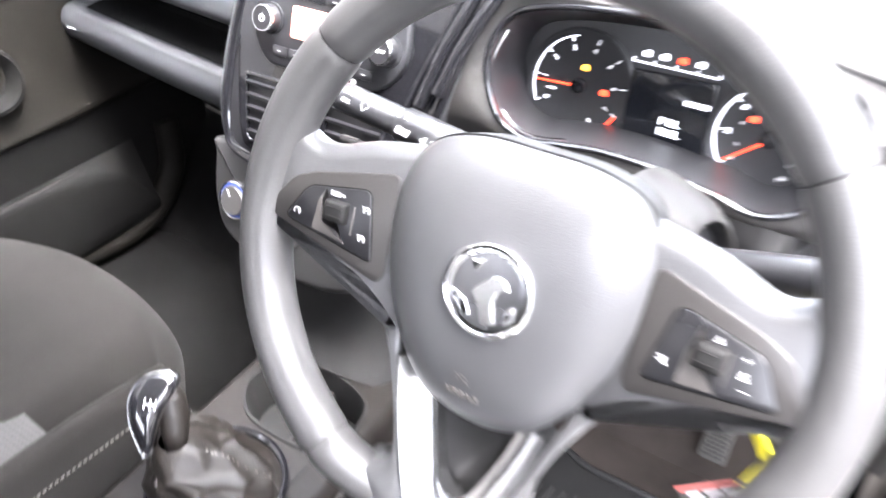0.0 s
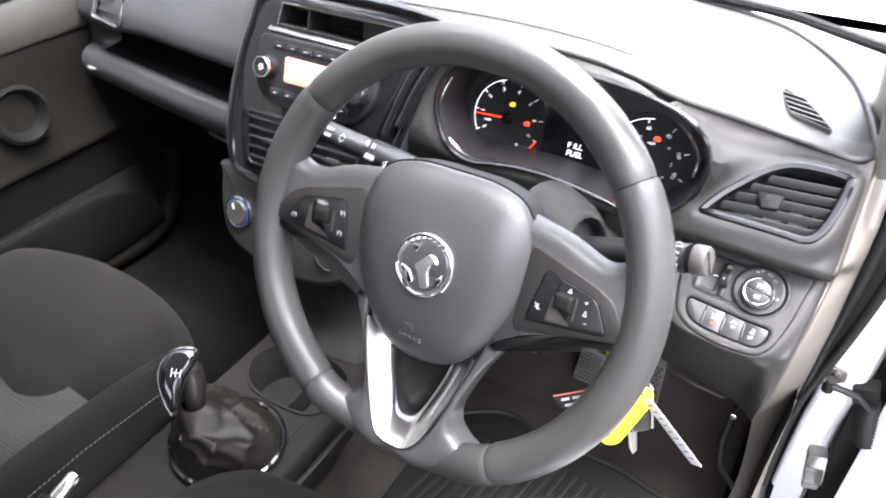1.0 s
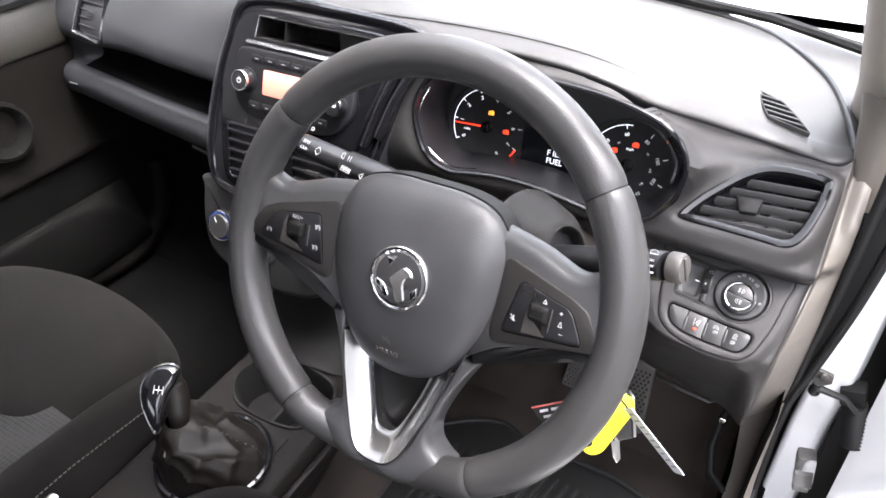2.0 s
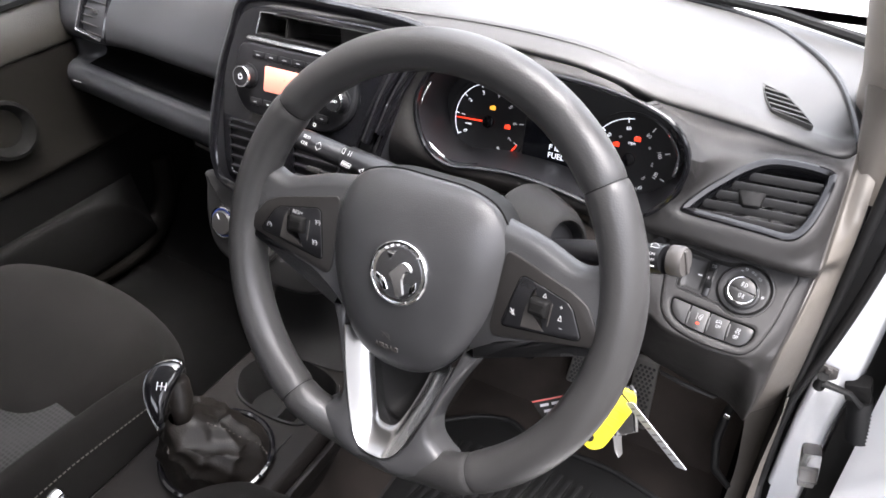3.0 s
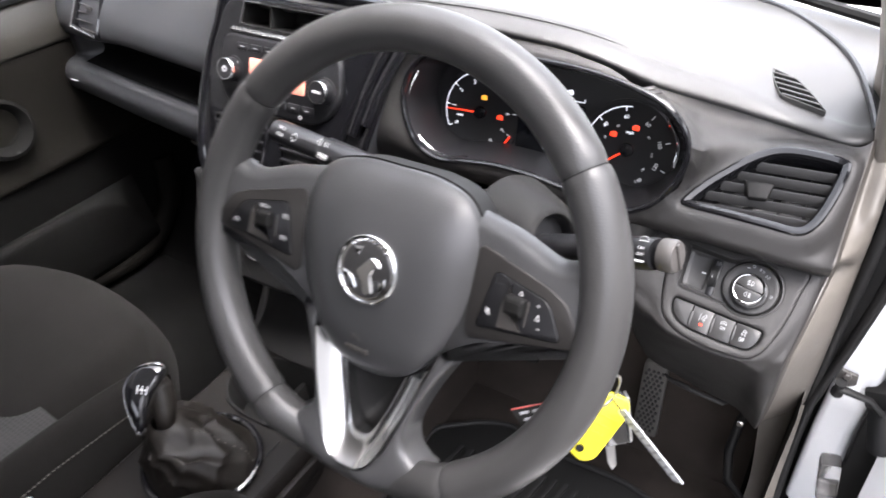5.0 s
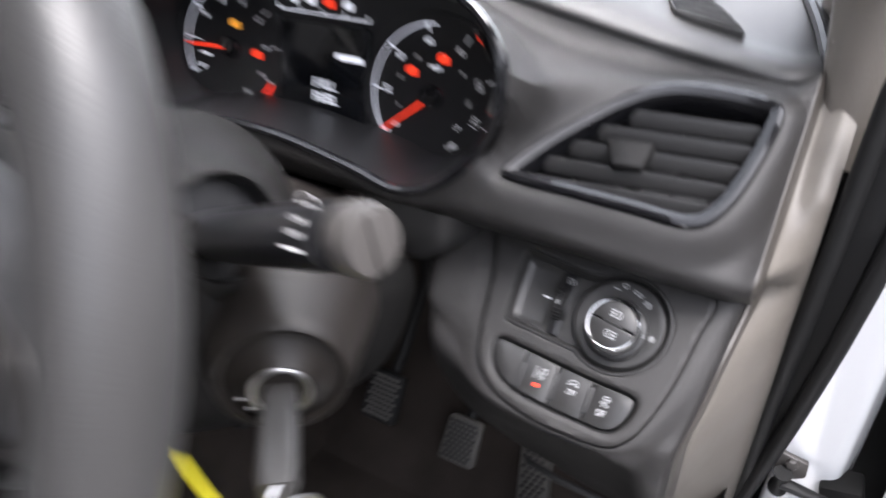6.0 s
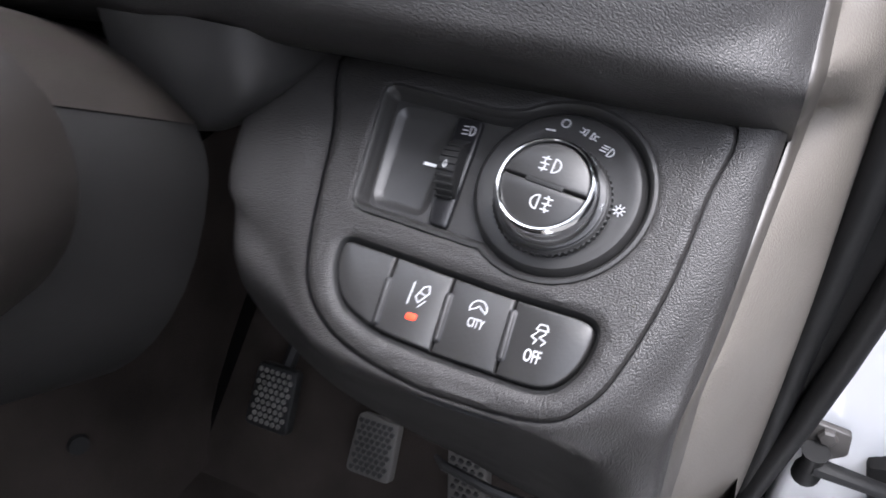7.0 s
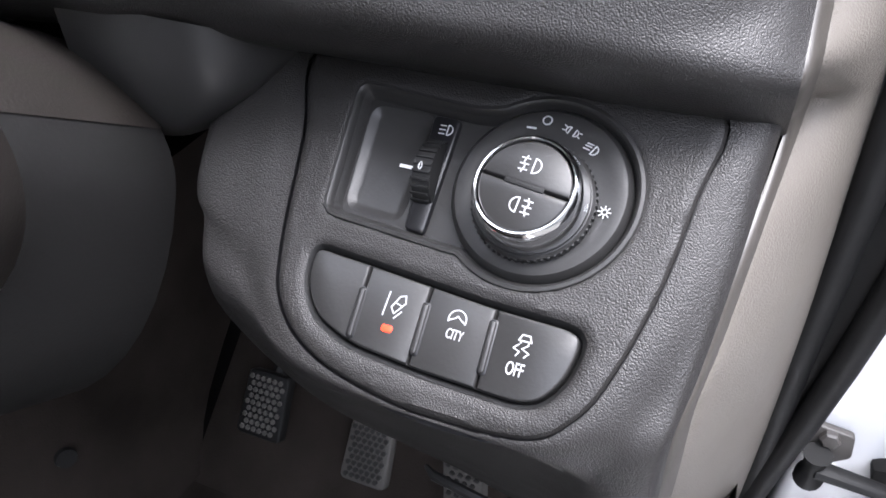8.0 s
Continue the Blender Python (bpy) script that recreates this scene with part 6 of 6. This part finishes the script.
part("cushion", loft([[(x, -0.03 - e, b), (x, -0.012 - e, (b + 0.505 + c) / 2), (x, -0.03 - e, 0.515 + c), (x, -0.10 - e, 0.535 + c), (x, -0.3, 0.525 + c), (x, -0.6, 0.50 + c)] for x, c, e, b in ((-0.290, -0.010, 0.10, 0.503), (-0.262, 0.020, 0.055, 0.503), (-0.215, 0.030, 0.020, 0.503), (-0.175, 0.030, 0.006, 0.37), (-0.12, 0.028, 0.0, 0.36), (0.0, 0.016, 0.0, 0.36), (0.12, 0.020, 0.0, 0.36), (0.215, 0.008, 0.012, 0.36), (0.235, -0.06, 0.04, 0.36))], 6, 6), FABRIC, dseat)
part("backrest", loft([[(x, -0.62 + e, 0.50), (x, -0.70 + e, 0.75), (x, -0.80 + e, 1.05), (x, -0.86 + e, 1.15)] for x, e in ((-0.22, 0.06), (-0.12, 0.0), (0.0, -0.02), (0.12, 0.0), (0.23, 0.06))], 4, 4), FABRIC, dseat)

# ---- centre console and gear lever ----
console = thing("centre_console", "black plastic centre console with cup holders", "centre console")
COL = rounded([(-0.392, -0.60), (-0.205, -0.60), (-0.200, 0.06), (-0.205, 0.20), (-0.25, 0.24), (-0.37, 0.24), (-0.392, 0.20), (-0.392, 0.06)], 0.02, 5)
CM = Matrix.Translation((0, 0, 0.497))
cup = spline([(-0.222, 0.118), (-0.235, 0.158), (-0.29, 0.172), (-0.350, 0.160), (-0.368, 0.118), (-0.340, 0.082), (-0.29, 0.074), (-0.238, 0.082)], 6)
part("console_side", stack(CM, [(inset(COL, -0.012), -0.20), (inset(COL, -0.004), -0.03), (COL, -0.008), (inset(COL, 0.003), -0.002), (inset(COL, 0.006), 0.0)], cap=False), CONSOLE, console)


part("console_top", holed(CM, inset(COL, 0.006), cup), CONSOLE, console)
part("cup_holder", stack(CM, [(inset(cup, -0.005), 0.0004), (inset(cup, -0.0045), 0.0035), (inset(cup, -0.001), 0.0035), (cup, 0.0), (inset(cup, 0.004), -0.06)]), DARK, console, "deep oval cup holder")
part("cup_divider", box(Matrix.Translation((-0.29, 0.12, 0.455)), (-0.004, 0.004), (-0.045, 0.048), (-0.02, 0.02), 0.003), DARK, console)
part("console_seam", box(Matrix.Translation((-0.235, 0.052, 0.4975)), (-0.0008, 0.0008), (-0.25, 0.01), (-0.001, 0.0012), 0), RUBBER, console)
part("console_rail", box(Matrix.Translation((-0.192, -0.02, 0.47)), (-0.004, 0.006), (-0.25, 0.13), (-0.01, 0.012), 0.004), CONSOLE, console)
part("stack_foot", loft([[(-0.41, y, z), (-0.39, y - 0.02, z + 0.01), (CENTRE, y - 0.03, z + 0.015), (-0.25, y - 0.02, z + 0.01), (-0.225, y, z)] for y, z in ((0.20, 0.49), (0.235, 0.52), (0.262, 0.57), (0.275, 0.64))], 4, 5), DARK, console)
part("foot_rib", tube([(-0.405, 0.205, 0.50), (-0.402, 0.235, 0.55), (-0.398, 0.25, 0.61)], 0.007, 8), GREY, console)
lever = thing("gear_lever", "gear lever with chrome-edged knob and stitched leather gaiter", "gear lever")
GC = Vector((-0.296, -0.008, 0.499))
part("gaiter_ring", tube([GC + Vector((0.0705 * math.cos(a), 0.067 * math.sin(a), 0.003)) for a in (math.tau * i / 48 for i in range(49))], 0.0045, 8, cap=False), PIANO, lever, "gloss gaiter ring")


def fold(a, t):
    """Radius of the slack leather at an angle and a height."""
    s = math.sin(math.pi * t)
    crease = 0.16 * (0.6 - abs(math.sin(a * 2.0 + t * 5.0 + 0.4))) + 0.15 * (0.6 - abs(math.sin(a * 3.5 - t * 7.0))) + 0.07 * (0.6 - abs(math.sin(a * 6.5 + t * 11.0)))
    return (0.070 * (1 - t) ** 0.72 + 0.015 * t) * (1 + s * (0.15 * math.sin(a * 2 + 0.6 + t * 4) + crease))


bm = bmesh.new()
rows, KTOP = [], Vector((-0.322, -0.022, 0.572))
for i in range(29):
    t = i / 28
    row = []
    for j in range(96):
        a = math.tau * j / 96
        r = fold(a, t)
        c = GC.lerp(KTOP, t ** 1.2)
        z = 0.073 * (t ** 1.1) + 0.016 * math.sin(math.pi * min(1, t * 1.3)) + 0.006 * math.sin(a * 4 + t * 8) * math.sin(math.pi * t)
        row.append(bm.verts.new((c.x + r * math.cos(a), c.y + r * 0.9 * math.sin(a), GC.z + z)))
    rows.append(row)
for p, q in zip(rows, rows[1:]):
    for j in range(96):
        bm.faces.new((p[j], p[(j + 1) % 96], q[(j + 1) % 96], q[j]))
gait = part("gaiter", bm, HIDE, lever, "crumpled black leather gaiter")
for k in range(14):
    t0 = 0.08 + k * 0.06
    c = GC.lerp(KTOP, t0 ** 1.2)
    r = fold(0.45, t0)
    z = 0.073 * (t0 ** 1.1) + 0.016 * math.sin(math.pi * min(1, t0 * 1.3)) + 0.006 * math.sin(0.45 * 4 + t0 * 8) * math.sin(math.pi * t0)
    part("stitch", box(Matrix.Translation((c.x + r * math.cos(0.45), c.y + r * 0.9 * math.sin(0.45), GC.z + z)) @ Matrix.Rotation(radians(25), 4, "Z"), (-0.0013, 0.0013), (-0.0005, 0.0005), (-0.0006, 0.0008), 0), THREAD, gait)
NECK = [KTOP + Vector(v) for v in ((0.0, 0.001, -0.025), (-0.001, 0.004, 0.0), (-0.009, 0.013, 0.014), (-0.019, 0.021, 0.030), (-0.023, 0.025, 0.042))]
part("knob_back", tube(spline(NECK, 5, False), [float(v) for v in np.interp(np.linspace(0, 4, 21), range(5), [0.011, 0.012, 0.015, 0.015, 0.006])], 20, up=(0, 1, 0)), HIDE, lever, "dark leather grip back")
KN = plane((-0.336, -0.026, 0.608), (0.50, -0.55, 0.67), (0.0, 0.35, 0.9))
drop = spline(mm([(9, 38.5), (18.5, 34), (17, 20), (11, 4), (8, -15), (8, -33), (2.5, -38.5), (-7, -26), (-16, -9), (-20, 9), (-17, 23), (-8, 33.5)]), 5)
part("knob_face", stack(KN, [([p * (s * 1.06) for p in drop], h) for s, h in ((0.95, -0.006), (0.95, 0.006), (0.86, 0.0095), (0.6, 0.0125), (0.3, 0.0138), (0.05, 0.014))]), PIANO, lever, "gloss black knob face")
part("knob_chrome", stack(KN, [([p * (s * 1.06) for p in drop], h) for s, h in ((0.96, -0.008), (1.02, -0.004), (1.05, 0.002), (1.03, 0.006), (0.985, 0.0078), (0.945, 0.006))], cap=False), CHROME, lever, "chrome knob edge")
mark("shift_pattern", [[(-0.005, -0.0045), (-0.005, 0.0045)], [(0, -0.0045), (0, 0.0045)], [(0.005, -0.0045), (0.005, 0.0045)], [(-0.005, 0), (0.005, 0)]], shift(KN, 0.001, 0.010, 0.0128), lever, WHITE, 0.0007, 0.0016)
brake = thing("handbrake_lever", "black handbrake lever with a chrome button", "handbrake")
part("grip", tube([(-0.30, -0.45, 0.52), (-0.315, -0.30, 0.575), (-0.325, -0.20, 0.598)], [0.016, 0.017, 0.016], 16), HIDE, brake)
part("button", lathe(plane((-0.3275, -0.180, 0.602), (-0.1, 1, 0.2)), [(0.010, -0.02), (0.010, 0.006), (0.0085, 0.009), (0.0, 0.0095)], 24), CHROME, brake, "chrome push button")

# ---- open driver's door, its stay and seal ----
door = thing("driver_door", "white driver's door standing open", "car door")
DM = pose(0.384, 0.372, 0.0, 0, 0, 66)
part("door_shell", box(DM, (0.012, 0.10), (-0.95, 0.0), (0.28, 0.88), 0.018), PAINT, door)
part("door_lining", box(DM, (-0.03, 0.012), (-0.90, -0.11), (0.30, 0.86), 0.015), DARK, door)
part("door_weatherstrip", tube([DM @ Vector((0.012, -0.098, z)) for z in (0.30, 0.45, 0.6, 0.75, 0.87)], 0.008, 8), RUBBER, door)
stay = thing("door_stay", "black steel door stay bolted to the white post", "door stay")
BK = plane((0.3345, 0.3835, 0.606), (0, -1, 0.05))
part("bracket", plate(BK, rounded(mm([(-9, 11), (11, 8), (12, -5), (4, -11), (-9, -8)]), 0.002, 3), -0.001, 0.003, 0.0008), GREY, stay, "dark steel bracket")
part("bolt", lathe(shift(BK, 0.001, 0.005, 0.004), [(0.0046, -0.001), (0.0046, 0.002), (0.0036, 0.003), (0.0, 0.003)], 6), GREY, stay)
part("pivot", tube([BK @ Vector((-0.003, -0.022, 0.004)), BK @ Vector((-0.003, -0.016, 0.007)), BK @ Vector((-0.003, -0.013, 0.008)), BK @ Vector((-0.003, -0.005, 0.010)), BK @ Vector((-0.003, 0.0, 0.011))], [0.0068, 0.0068, 0.0050, 0.0050, 0.0066], 14), RUBBER, stay)
part("arm", tube([BK @ Vector((-0.002, -0.010, 0.010)), Vector((0.364, 0.372, 0.594)), Vector((0.380, 0.372, 0.580))], [0.0055, 0.0045, 0.004], 10, flat=0.7), RUBBER, stay)
bellows = thing("cable_gaiter", "black corrugated rubber cable gaiter between post and door", "cable gaiter")
prof = []
for k in range(13):
    prof += [(0.0105, k * 0.0055), (0.0142, k * 0.0055 + 0.00275)]
part("corrugated_sleeve", lathe(pose(0.394, 0.388, 0.512, 0, -14, 0), prof, 20, base=True), RUBBER, bellows)
part("end_plug", box(pose(0.372, 0.392, 0.590, 0, -14, 0), (-0.014, 0.014), (-0.012, 0.012), (-0.014, 0.012), 0.004), DARK, bellows)
clip_ = thing("plastic_clip", "clear plastic striker cover on the white sill", "clip")
part("clip_body", box(pose(0.356, 0.378, 0.452, 0, -8, 10), (-0.012, 0.012), (-0.012, 0.010), (-0.03, 0.03), 0.006), CLEAR, clip_)
part("clip_foot", box(pose(0.360, 0.384, 0.415, 0, -8, 10), (-0.010, 0.010), (-0.006, 0.006), (-0.012, 0.03), 0.003), GREY, clip_)
card = thing("key_card", "dark printed card with a red band hanging on the keys", "card")
CK = plane((0.136, 0.010, 0.8235), (0.25, -0.62, 0.74)) @ Matrix.Translation((-0.003, -0.0085, 0)) @ Matrix.Rotation(radians(16), 4, "Z")
part("card_sheet", plate(CK, rounded(mm([(-18, 9), (13, 9), (17, -9), (-10, -9.5)]), 0.002), -0.0006, 0.0006, 0.0002), DARK, card)
part("card_band", plate(CK, mm([(-17.5, 8.6), (12.8, 8.6), (13, 7.4), (-17, 7.4)]), 0.0004, 0.0009, 0.0001), REDMARK, card)
for k in range(3):
    for w in range(3):
        part("print_bar", box(shift(CK, -0.008 + w * 0.0088 + 0.002 * k, 0.0042 - k * 0.0046), (-0.0038, 0.0026 + 0.001 * ((k + w) % 2)), (-0.0010, 0.0010), (0.0004, 0.0009), 0), INK, card)
part("cord", tube([CK @ Vector((0.012, 0.008, 0.0)), Vector((0.162, 0.030, 0.822)), KEND + Vector((0.004, 0.0, -0.004))], 0.0008, 6), RUBBER, card)
